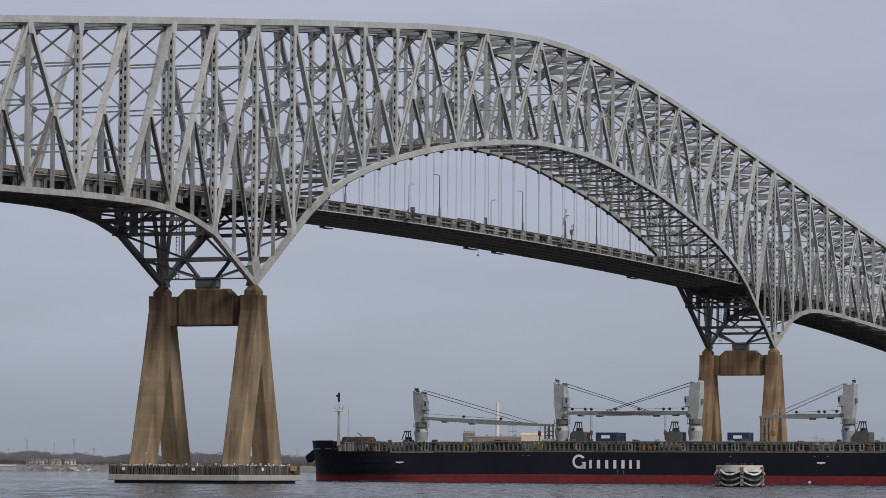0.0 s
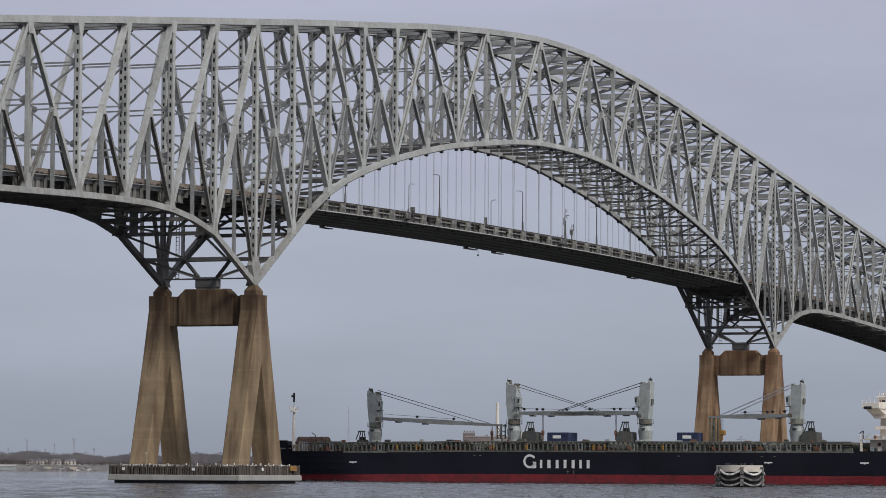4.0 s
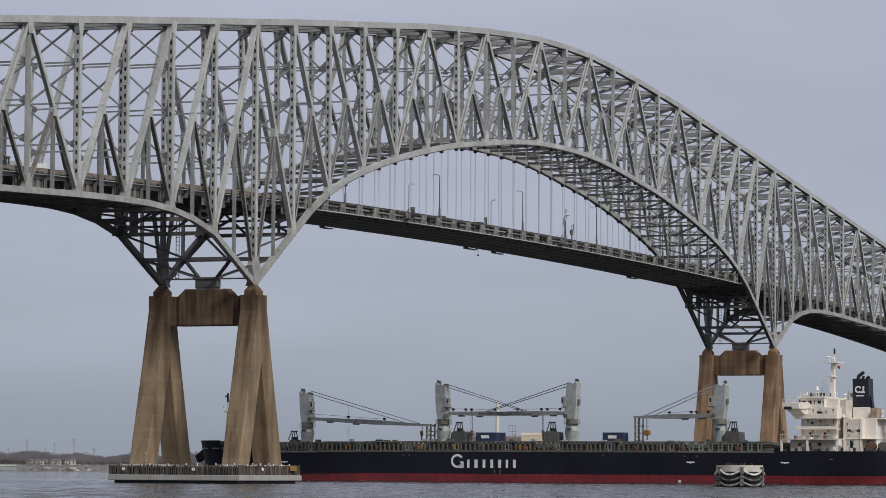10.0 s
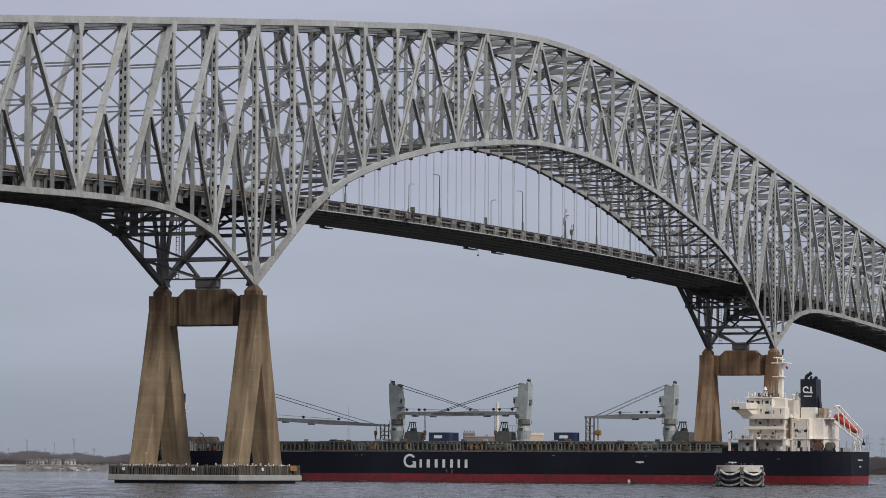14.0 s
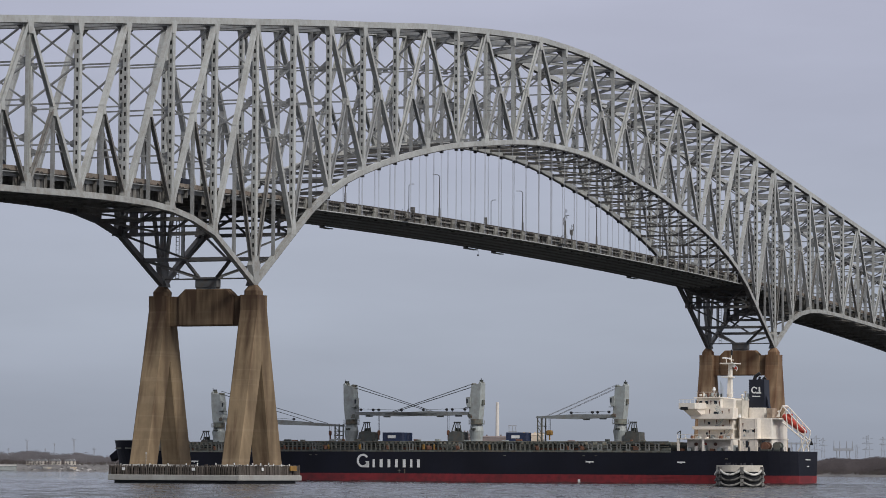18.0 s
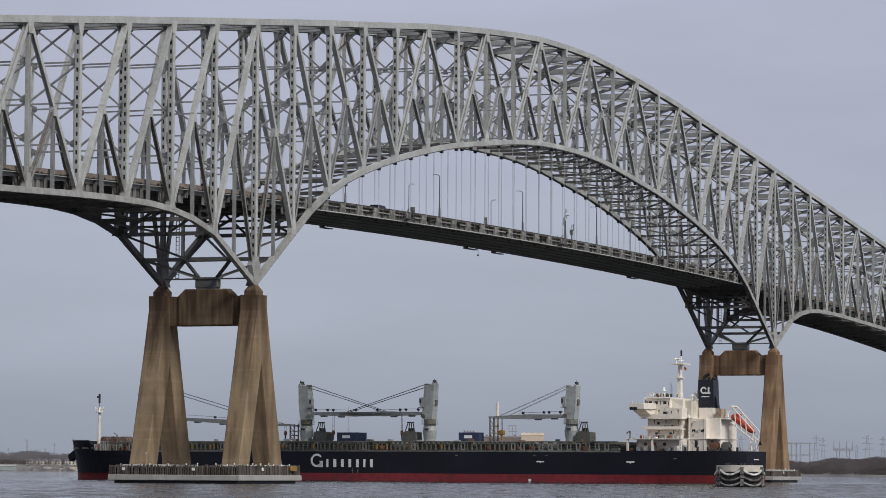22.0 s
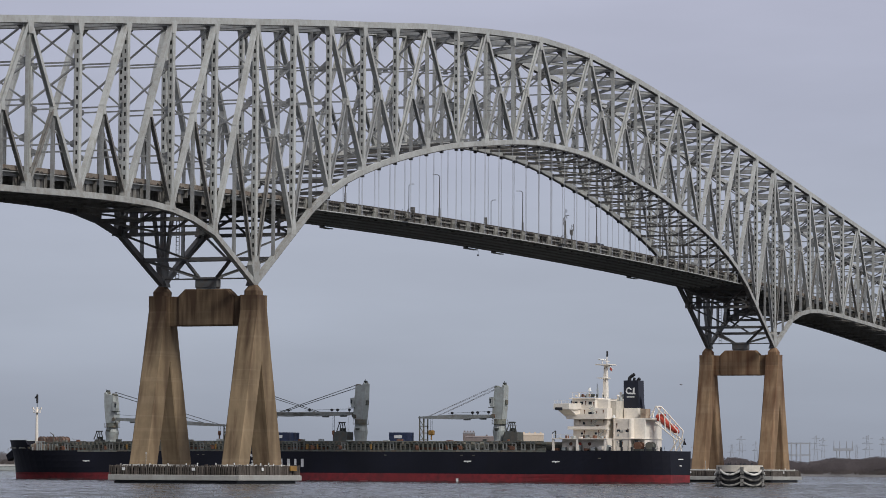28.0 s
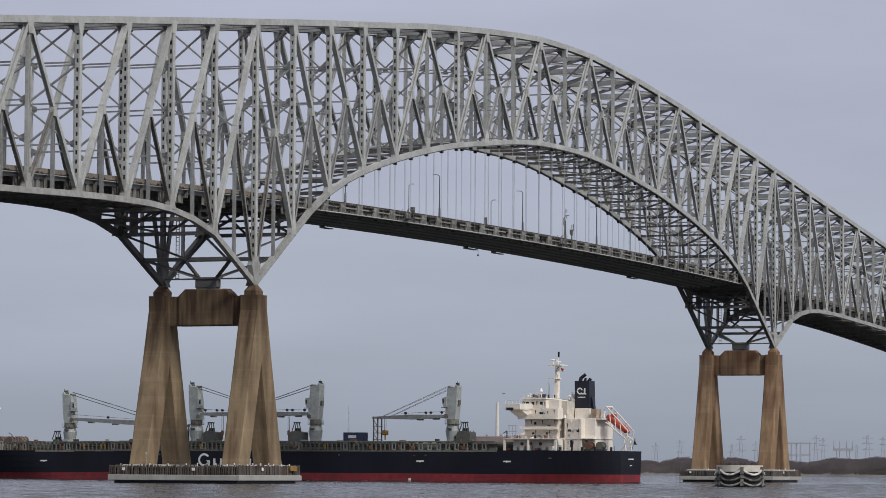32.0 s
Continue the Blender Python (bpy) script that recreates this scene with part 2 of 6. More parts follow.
def add_box(bm, lo, hi, m=None, bevel=0.0):
    lo, hi = Vector(lo), Vector(hi)
    mid, size = (lo + hi) / 2, hi - lo
    r = bmesh.ops.create_cube(bm, size=1, matrix=(m or Matrix()) @ Matrix.Translation(mid) @ Matrix.Diagonal((*size, 1)))
    if bevel:
        es = {e for v in r["verts"] for e in v.link_edges}
        bmesh.ops.bevel(bm, geom=list(es), offset=bevel, segments=1, affect="EDGES")
    return bm


def box(lo, hi, bevel=0.0):
    return add_box(bmesh.new(), lo, hi, None, bevel)


def add_rod(bm, a, b, r0, r1=None, n=8):
    a, b = Vector(a), Vector(b)
    d = b - a
    m = Matrix.Translation((a + b) / 2) @ d.to_track_quat("Z", "Y").to_matrix().to_4x4()
    bmesh.ops.create_cone(bm, cap_ends=True, segments=n, radius1=r0, radius2=r0 if r1 is None else r1, depth=d.length, matrix=m)
    return bm


def rod(a, b, r0, r1=None, n=8):
    return add_rod(bmesh.new(), a, b, r0, r1, n)


def add_prism(bm, outline, depth_axis, lo, hi):
    """A flat outline (u, v) pushed from lo to hi along an axis: 'x' takes (y, z), 'y' takes (x, z), 'z' takes (x, y)."""
    def at(u, v, w):
        return {"x": (w, u, v), "y": (u, w, v), "z": (u, v, w)}[depth_axis]
    a = [bm.verts.new(at(u, v, lo)) for u, v in outline]
    b = [bm.verts.new(at(u, v, hi)) for u, v in outline]
    fs = [bm.faces.new(a), bm.faces.new(list(reversed(b)))]
    for i in range(len(a)):
        j = (i + 1) % len(a)
        fs.append(bm.faces.new((a[j], a[i], b[i], b[j])))
    bmesh.ops.recalc_face_normals(bm, faces=fs)
    return bm


def prism(outline, depth_axis, lo, hi):
    return add_prism(bmesh.new(), outline, depth_axis, lo, hi)


UNIT = {}


def unit_section(kind, mat):
    """A bar of unit length along z: a closed box, an open H with its web across x, or a pair of channels."""
    key = (kind, mat.name)
    if key not in UNIT:
        bm = bmesh.new()
        if kind == "box":
            add_box(bm, (-.5, -.5, 0), (.5, .5, 1))
        elif kind == "H":
            add_box(bm, (-.5, -.5, 0), (.5, -.40, 1))
            add_box(bm, (-.5, .40, 0), (.5, .5, 1))
            add_box(bm, (-.06, -.40, 0), (.06, .40, 1))
        elif kind == "pair":
            add_box(bm, (-.5, -.5, 0), (.5, -.22, 1))
            add_box(bm, (-.5, .22, 0), (.5, .5, 1))
        elif kind == "rope":
            add_rod(bm, (0, 0, 0), (0, 0, 1), 0.5, None, 6)
        UNIT[key] = mesh_of(kind + "_bar", bm, mat)
    return UNIT[key]


def bar(name, a, b, wide, deep, mat, parent, kind="box", side=(0, 1, 0), label=""):
    """A straight member from a to b: deep along `side`, wide across it."""
    a, b = Vector(a), Vector(b)
    z = (b - a).normalized()
    y = Vector(side)
    y = (y - z * y.dot(z))
    if y.length < 1e-4:
        y = z.orthogonal()
    y.normalize()
    x = y.cross(z)
    m = Matrix((x, y, z)).transposed().to_4x4()
    m.translation = a
    ob = new(name, unit_section(kind, mat))
    ob.parent = parent
    ob.matrix_basis = m @ Matrix.Diagonal((wide, deep, (b - a).length, 1))
    return tagged(ob, label)


# ---- plan of the bridge: x along it from the near pier, y across it, z above the water ----
P, PS, W = 18.288, 19.0, 20.8           # panel of the main span, of the side spans, and the trusses apart
SPAN = 20 * P
BOTTOM = {-12: 45.6, -11: 46.8, -10: 47.9, -9: 48.9, -8: 49.9, -7: 50.8, -6: 51.6, -5: 52.3, -4: 53.0, -3: 53.4, -2: 53.0, -1: 49.6, 0: 40.5,
          1: 51.8, 2: 61.9, 3: 68.0, 4: 72.3, 5: 75.8, 6: 78.7, 7: 80.8, 8: 82.8, 9: 84.1, 10: 84.4}


TOP = (94.9, 97.05, 99.1, 101.05, 103.05, 105.1, 106.8, 108.4, 109.7, 110.75, 110.95)


def bx(i):
    return i * PS if i < 0 else (i * P if i <= 20 else SPAN + (i - 20) * PS)


def fold(i):
    return i if i <= 10 else 20 - i


def zb(i):
    """The bottom chord's height at panel point i, or halfway between two."""
    k = math.floor(i)
    if k == i:
        return BOTTOM[fold(k)]
    a, b = fold(k), fold(k + 1)
    mean = (BOTTOM[a] + BOTTOM[b]) / 2
    lo, hi = min(a, b) - 1, max(a, b) + 1
    if {a, b} & {0} or lo < -12:
        return mean
    if hi > 10:
        hi = 9
    bend = (2 * mean - BOTTOM[lo] - BOTTOM[hi]) / 16 if 0 not in (lo, hi) else 0.5
    return mean + bend


def zt(i):
    """The top chord's upper edge."""
    u = fold(i)
    if u < 0:
        return 94.98 + 2.24 * u
    return TOP[u]


def deck(x):
    """The lower edge of the deck's side girder."""
    return 59.3 - 6.2e-5 * (x - SPAN / 2) ** 2


# ---- the bridge ----
LACED = {-4, -3, -2, -1, 0, 1, 2, 3, 4, 6}
FIRST, LAST = -12, 32


def panel_diagonal(k):
    """(top point, bottom point) of the main diagonal in the panel from k to k + 1."""
    if k >= 10:
        t, b = panel_diagonal(19 - k)
        return 20 - t, 20 - b
    if k <= -5:
        return (k, k + 1) if k % 2 else (k + 1, k)
    if k <= -1:
        return k + 1, k
    if k <= 3:
        return k, k + 1
    return (k, k + 1) if k % 2 else (k + 1, k)


def laced_column(a, b, wide, deep):
    """A riveted column: plain plates to the sides, plates with hand holes across them."""
    bm = bmesh.new()
    h = b[2] - a[2]
    n = max(3, int(h / 1.7))
    step = h / n
    for s in (-1, 1):
        add_box(bm, (-wide / 2, s * deep / 2 - 0.05, 0), (wide / 2, s * deep / 2 + 0.05, h))
        for t in (-1, 1):
            y = t * deep * 0.36
            add_box(bm, (s * wide / 2 - 0.04, y - deep * 0.14 + 0.01, 0), (s * wide / 2 + 0.04, y + deep * 0.14 - 0.01, h))
        for j in range(n + 1):
            lo, hi = max(0, j * step - 0.46), min(h, j * step + 0.46)
            add_box(bm, (s * wide / 2 - 0.04, -deep * 0.24, lo), (s * wide / 2 + 0.04, deep * 0.24, hi))
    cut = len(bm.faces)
    # centre plate in the dark slot: shade inside the hand holes, painted on
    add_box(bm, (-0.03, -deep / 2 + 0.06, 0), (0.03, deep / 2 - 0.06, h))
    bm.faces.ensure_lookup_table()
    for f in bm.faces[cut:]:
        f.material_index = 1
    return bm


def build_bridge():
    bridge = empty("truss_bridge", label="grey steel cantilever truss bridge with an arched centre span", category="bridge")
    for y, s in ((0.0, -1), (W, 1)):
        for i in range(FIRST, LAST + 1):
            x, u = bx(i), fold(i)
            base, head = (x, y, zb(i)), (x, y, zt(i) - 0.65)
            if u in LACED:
                # far columns are painted darker below the road, where the deck shades them
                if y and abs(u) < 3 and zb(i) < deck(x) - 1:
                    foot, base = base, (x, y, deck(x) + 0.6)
                    bar("vertical", foot, base, 0.95, 0.95, STEEL_OLD_SHADED, bridge, "box", (1, 0, 0))
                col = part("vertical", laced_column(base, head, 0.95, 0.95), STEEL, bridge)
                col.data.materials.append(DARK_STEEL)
                col.location = base
            else:
                bar("vertical", base, head, 0.75, 0.7, STEEL, bridge, "H", (1, 0, 0))
            # gusset plates where the members meet
            g = 1.35 if u % 2 or -5 < u < 5 else 0.9
            for z, up in ((zt(i) - 0.65, -1), (zb(i), 1)):
                w0, w1, hh = g, g * 0.45, (2.6 if up < 0 else 3.0)
                slope = (zt(min(i + 1, LAST)) - zt(max(i - 1, FIRST))) / 2 / P if up < 0 else 0
                pts = [(x - w0, z - w0 * slope), (x + w0, z + w0 * slope), (x + w1, z + up * hh), (x - w1, z + up * hh)]
                # low gussets: the far ones carry the deck's shade in their colour
                part("gusset_plate", prism(pts, "y", y - 0.54, y + 0.54), (STEEL_OLD_SHADED if y else STEEL_CHORD) if up > 0 and u < 1 else STEEL, bridge)
        for k in range(FIRST, LAST):
            xa, xb, xm = bx(k), bx(k + 1), (bx(k) + bx(k + 1)) / 2
            bar("top_chord", (xa, y, zt(k) - 0.65), (xb, y, zt(k + 1) - 0.65), 1.0, 1.3, STEEL, bridge, "box", (0, 0, 1))
            # dark strip below the top chord paints its shaded underside
            bar("chord_lacing", (xa, y, zt(k) - 1.38), (xb, y, zt(k + 1) - 1.38), 0.86, 0.14, DARK_STEEL, bridge, "pair", (0, 0, 1), "dark strip that paints shade on the chord's underside")
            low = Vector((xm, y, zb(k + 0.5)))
            # far bottom chord near the piers gets a tone with the shade painted in
            tone = STEEL if fold(k + 0.5) > 2 else (STEEL_OLD_SHADED if y else STEEL_CHORD)
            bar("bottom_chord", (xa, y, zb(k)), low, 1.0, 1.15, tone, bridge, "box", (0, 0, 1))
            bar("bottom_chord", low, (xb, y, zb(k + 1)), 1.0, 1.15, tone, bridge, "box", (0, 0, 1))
            # centre span's bottom chord: underside shade added as a dark strip too
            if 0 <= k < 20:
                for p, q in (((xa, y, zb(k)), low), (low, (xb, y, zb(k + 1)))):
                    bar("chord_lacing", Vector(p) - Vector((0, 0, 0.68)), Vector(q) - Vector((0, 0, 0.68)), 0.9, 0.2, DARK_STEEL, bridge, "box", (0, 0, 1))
            t, b = panel_diagonal(k)
            hi, lo = Vector((bx(t), y, zt(t) - 0.65)), Vector((bx(b), y, zb(b)))
            mid = (hi + lo) / 2
            light = abs(fold(t)) > 4
            bar("diagonal", lo, hi, 0.85, 1.0 if not light else 0.8, STEEL, bridge, "H" if light else "box", (0, 1, 0))
            # side-span sub-diagonals: shade in their open channels is painted as a darker tone
            bar("sub_diagonal", (bx(t), y, zb(t)), mid, 0.55, 0.75, STEEL_STAINED_SHADED if fold(k) < 1 else STEEL_MID, bridge, "H", (0, 1, 0))
            bar("sub_vertical", low, mid, 0.6, 0.6, STEEL_MID, bridge, "H", (1, 0, 0))
            q = 0.62
            part("gusset_plate", prism([(mid.x - q, mid.z - 1.6), (mid.x + q, mid.z - 1.6), (mid.x + q * .8, mid.z + 0.2), (mid.x - q * .8, mid.z + 0.2)], "y", y - 0.56, y + 0.56), STEEL, bridge)
    # frames across, from truss to truss
    for i in range(FIRST, LAST + 1):
        x = bx(i)
        top = zt(i) - 0.7
        floor_z = max(deck(x) + 7.2, zb(i) + 1.0)
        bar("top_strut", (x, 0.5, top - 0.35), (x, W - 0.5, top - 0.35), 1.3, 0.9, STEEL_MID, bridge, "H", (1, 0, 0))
        for y, d in ((0.5, 1), (W - 0.5, -1)):
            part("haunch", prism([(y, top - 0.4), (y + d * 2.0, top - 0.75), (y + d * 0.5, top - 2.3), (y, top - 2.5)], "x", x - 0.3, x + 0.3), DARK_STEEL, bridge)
        first = min(9.5 - 0.18 * max(0, 3 - fold(i)) - 0.1 * max(0, -fold(i)), top - floor_z)
        n = round((top - floor_z - first) / 8.0)
        levels = [top, top - first] + [top - first - (top - first - floor_z) * (q + 1) / n for q in range(n)]
        for z1, z0 in zip(levels, levels[1:]):
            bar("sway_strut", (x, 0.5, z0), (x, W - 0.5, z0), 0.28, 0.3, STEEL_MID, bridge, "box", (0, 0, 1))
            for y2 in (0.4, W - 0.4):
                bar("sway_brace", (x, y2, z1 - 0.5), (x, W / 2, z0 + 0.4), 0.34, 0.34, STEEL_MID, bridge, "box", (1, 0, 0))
            part("knee_plate", prism([(W / 2 - 0.7, z0 - 0.45), (W / 2 + 0.7, z0 - 0.45), (W / 2 + 0.4, z0 + 0.7), (W / 2 - 0.4, z0 + 0.7)], "x", x - 0.05, x + 0.05), STEEL_MID, bridge)
            for y, d in ((0.4, 1), (W - 0.4, -1)):
                part("knee_plate", prism([(y, z0 - 0.9), (y + d * 1.2, z0 - 0.45), (y + d * 1.2, z0 + 0.45), (y, z0 + 0.9)], "x", x - 0.06, x + 0.06), STEEL_MID, bridge)
    for k in range(FIRST, LAST):
        xa, xb = bx(k), bx(k + 1)
        for a, b in ((0.5, W - 0.5), (W - 0.5, 0.5)):
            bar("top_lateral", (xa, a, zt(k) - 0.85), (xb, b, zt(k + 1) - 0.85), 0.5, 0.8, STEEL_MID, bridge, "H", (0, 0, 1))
        xm, ym = (xa + xb) / 2, W / 2
        for h in (k, k + 0.5):
            x0, x1 = (xa, xm) if h == k else (xm, xb)
            z0, z1 = zb(h), zb(h + 0.5)
            if h not in (0, 20):
                bar("bottom_strut", (x0, 0.5, z0), (x0, W - 0.5, z0), 0.5 if 2.5 < h < 17.5 else 0.75, 0.75 if 2.5 < h < 17.5 else 0.8, STEEL_STAINED_SHADED if h < -1 or h > 21 else STEEL_OLD_SHADED, bridge, "H", (1, 0, 0))
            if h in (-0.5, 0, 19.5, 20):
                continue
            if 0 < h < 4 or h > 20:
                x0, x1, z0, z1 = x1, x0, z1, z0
            bar("bottom_lateral", (x0, 0.5, z0), (x1, ym, z1), 0.36, 0.4, STEEL_STAINED_SHADED if 2.5 < h < 17.5 or h < -1 or h > 21 else STEEL_OLD_SHADED, bridge, "H", (0, 0, 1))
            bar("bottom_lateral", (x0, W - 0.5, z0), (x1, ym, z1), 0.36, 0.4, STEEL_STAINED_SHADED if 2.5 < h < 17.5 or h < -1 or h > 21 else STEEL_OLD_SHADED, bridge, "H", (0, 0, 1))
    # deep dark plates where the far truss comes down to its bearings, and wide ones over the shoes
    for i in (-4, -3, -2, -1, 1, 19, 21, 22, 23):
        x, z = bx(i), zb(i)
        top = min(z + 4.6, deck(x) + 1.0) if abs(fold(i)) > 1 else z + 3.4
        part("gusset_plate", prism([(x - 2.6, z - 0.3), (x + 2.6, z - 0.3), (x + 1.1, top), (x - 1.1, top)], "y", W - 0.5, W + 0.57), STEEL_OLD_SHADED, bridge)
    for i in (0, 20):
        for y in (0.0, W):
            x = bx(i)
            # far shoe plates use the shaded tone, near ones the lighter
            part("gusset_plate", prism([(x - 0.9, 40.9), (x + 0.9, 40.9), (x + 2.0, 44.2), (x + 0.7, 46.2), (x - 0.7, 46.2), (x - 2.0, 44.2)], "y", y - 0.585, y + 0.585), STEEL_OLD_SHADED if y else STEEL_CHORD, bridge)
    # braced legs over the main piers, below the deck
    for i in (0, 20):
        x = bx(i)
        bar("leg_strut", (x, 0.5, 41.6), (x, W - 0.5, 41.6), 0.3, 0.3, STEEL_OLD_SHADED, bridge, "H", (1, 0, 0))
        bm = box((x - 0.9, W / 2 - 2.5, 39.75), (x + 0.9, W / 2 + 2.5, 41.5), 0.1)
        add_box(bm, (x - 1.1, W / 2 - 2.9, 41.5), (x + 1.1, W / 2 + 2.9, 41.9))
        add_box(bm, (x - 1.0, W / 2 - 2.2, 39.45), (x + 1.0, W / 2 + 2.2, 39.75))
        part("centre_bearing", bm, STEEL_OLD_SHADED, bridge, "heavy dark steel bearing on the pier's crossbeam")
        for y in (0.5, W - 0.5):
            part("shoe", prism([(y - 0.9, 40.0), (y + 0.9, 40.0), (y + 0.5, 41.3), (y - 0.5, 41.3)], "x", x - 0.9, x + 0.9), STEEL_OLD_SHADED, bridge)
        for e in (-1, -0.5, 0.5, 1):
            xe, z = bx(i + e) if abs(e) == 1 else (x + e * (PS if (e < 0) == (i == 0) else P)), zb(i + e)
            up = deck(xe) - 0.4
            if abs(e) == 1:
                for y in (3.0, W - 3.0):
                    bar("hanger_post", (xe, y, z), (xe, y, up), 0.5 if y < 5 else 1.7, 0.5, STEEL_OLD_SHADED, bridge, "H", (1, 0, 0))
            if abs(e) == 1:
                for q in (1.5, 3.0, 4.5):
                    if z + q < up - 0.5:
                        bar("leg_strut", (xe, 0.5, z + q), (xe, W - 0.5, z + q), 0.45, 0.45, STEEL_OLD_SHADED, bridge, "H", (1, 0, 0))
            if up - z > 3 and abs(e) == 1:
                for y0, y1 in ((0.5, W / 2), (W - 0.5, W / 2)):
                    bar("leg_brace", (xe, y0, z + 0.3), (xe, y1, up - 0.2), 0.5, 0.5, STEEL_OLD_SHADED, bridge, "H", (1, 0, 0))
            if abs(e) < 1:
                bar("leg_brace", (x, W / 2 - 2, 41.8), (xe, 0.5, z), 0.55, 0.55, STEEL_OLD_SHADED, bridge, "H", (0, 0, 1))
                bar("leg_brace", (x, W / 2 + 2, 41.8), (xe, W - 0.5, z), 0.55, 0.55, STEEL_OLD_SHADED, bridge, "H", (0, 0, 1))
    # the deck: floor beams, stringers, slab, side girders and parapets, half a panel at a time
    h = FIRST
    y0, y1 = 0.95, W - 0.95
    while h < LAST:
        k = math.floor(h)
        xa = bx(k) if h == k else (bx(k) + bx(k + 1)) / 2
        xb = (bx(k) + bx(k + 1)) / 2 if h == k else bx(k + 1)
        za, zz = deck(xa), deck(xb)
        side_span = h < 0 or h >= 20 or zb(h + 0.5) < za - 1.0
        low = min(zb(h) + 0.55, za - 0.2) if side_span and abs(zb(h) - za) < 4.5 else za - (0.6 if side_span else 0.1)
        yb = y0 + (0.1 if side_span else 3.2)     # over the water the floor beams are haunched behind the edge
        bm = box((xa - 0.28, yb, low), (xa + 0.28, y1 - 0.1, low + 0.12))
        add_box(bm, (xa - 0.05, yb, low + 0.12), (xa + 0.05, y1 - 0.1, za + 1.18))
        if not side_span:
            add_box(bm, (xa - 0.05, y0 + 0.1, za + 0.1), (xa + 0.05, yb, za + 1.18))
        for j in range(9):
            y = y0 + 0.6 + j * (y1 - y0 - 1.2) / 8
            add_box(bm, (xa - 0.2, y - 0.05, low + 0.12 if y > yb else za + 0.12), (xa + 0.2, y + 0.05, za + 1.18))
        part("floor_beam", bm, STEEL_STAINED_SHADED if side_span else STEEL_OLD_SHADED, bridge)
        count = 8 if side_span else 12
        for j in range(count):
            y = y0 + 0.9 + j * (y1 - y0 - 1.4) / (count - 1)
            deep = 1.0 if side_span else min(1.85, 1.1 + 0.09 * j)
            bar("stringer", (xa, y, za + 1.15 - deep / 2), (xb, y, zz + 1.15 - deep / 2), deep, 0.32, STEEL_STAINED_SHADED if j % 2 else STEEL_MID, bridge, "H", (0, 1, 0))
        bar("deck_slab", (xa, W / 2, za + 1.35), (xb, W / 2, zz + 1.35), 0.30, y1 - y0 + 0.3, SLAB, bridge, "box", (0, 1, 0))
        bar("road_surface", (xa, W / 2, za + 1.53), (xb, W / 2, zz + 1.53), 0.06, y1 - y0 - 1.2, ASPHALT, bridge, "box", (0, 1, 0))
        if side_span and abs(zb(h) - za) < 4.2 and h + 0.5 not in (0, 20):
            part("web_plate", prism([(xa, zb(h) + 0.5), (xb, zb(h + 0.5) + 0.5), (xb, zz + 0.1), (xa, za + 0.1)], "y", W - 0.76, W - 0.70), STEEL_STAINED_SHADED, bridge)
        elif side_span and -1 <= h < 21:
            bar("web_plate", (xa, W - 0.73, za - 0.9), (xb, W - 0.73, zz - 0.9), 2.2, 0.06, STEEL_OLD_SHADED, bridge, "box", (0, 1, 0))
        for y, s in ((y0, -1), (y1, 1)):
            if not side_span:
                bar("side_girder", (xa, y, za + 0.10), (xb, y, zz + 0.10), 0.22, 0.5, STEEL, bridge, "box", (0, 1, 0))
            if side_span:
                bar("parapet", (xa, y, za + 1.63), (xb, y, zz + 1.63), 0.88, 0.36, PARAPET, bridge, "box", (0, 1, 0), "tan rust-stained concrete parapet")
                bar("side_rail", (xa, y, za + 0.96), (xb, y, zz + 0.96), 0.17, 0.3, STEEL_MID, bridge, "box", (0, 1, 0))
                gap = random.Random(int(xa * 7 + y))
                for _ in range(4):
                    x = xa + (xb - xa) * gap.uniform(0.05, 0.9)
                    w = gap.uniform(0.25, 0.7)
                    zc = deck(x) + 1.2
                    part("spalled_patch", prism([(x - w, zc), (x + w, zc), (x + w * 0.6, zc + gap.uniform(0.1, 0.3)), (x - w * 0.3, zc + gap.uniform(0.15, 0.4))], "y", y + s * 0.18 - 0.012, y + s * 0.18 + 0.012), PARAPET_DARK, bridge)
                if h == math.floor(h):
                    bar("web_plate", (xa, y - s * 1.1, za - 0.4), (xb, y - s * 1.1, zz - 0.4), 2.6, 0.06, STEEL_OLD_SHADED, bridge, "box", (0, 1, 0))
                for q in (0.14, 0.36, 0.58, 0.80) if h == math.floor(h) else (0.9,):
                    x = xa + (xb - xa) * q
                    w = 0.065 * (xb - xa)
                    part("stiffener", box((x - w, y - s * 0.95 - 0.06, deck(x) - 1.6), (x + w, y - s * 0.95 + 0.06, deck(x) + 0.9)), STEEL_STAINED_SHADED, bridge)
            else:
                bar("parapet", (xa, y, za + 2.2), (xb, y, zz + 2.2), 0.55, 0.36, PARAPET_DARK, bridge, "box", (0, 1, 0), "dark rusty parapet rail")
                # dark rail and backing put the shade of the bracket openings into colour
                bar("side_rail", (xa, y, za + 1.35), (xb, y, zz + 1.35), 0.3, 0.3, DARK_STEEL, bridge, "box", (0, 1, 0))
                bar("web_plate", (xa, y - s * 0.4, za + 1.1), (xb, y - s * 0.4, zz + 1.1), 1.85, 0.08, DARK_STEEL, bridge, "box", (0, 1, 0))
                part("bracket", prism([(y - s * 0.2, za + 0.22), (y + s * 0.2, za + 0.22), (y + s * 0.45, za + 1.3), (y + s * 0.3, za + 2.2), (y - s * 0.2, za + 2.2)], "x", xa - 0.95, xa + 0.95), BRACKET, bridge, "grey concrete bracket under the parapet")
                x = (xa + xb) / 2
                part("rail_post", box((x - 0.14, y - 0.12, deck(x) + 0.22), (x + 0.14, y + 0.12, deck(x) + 1.9)), PARAPET_DARK, bridge)
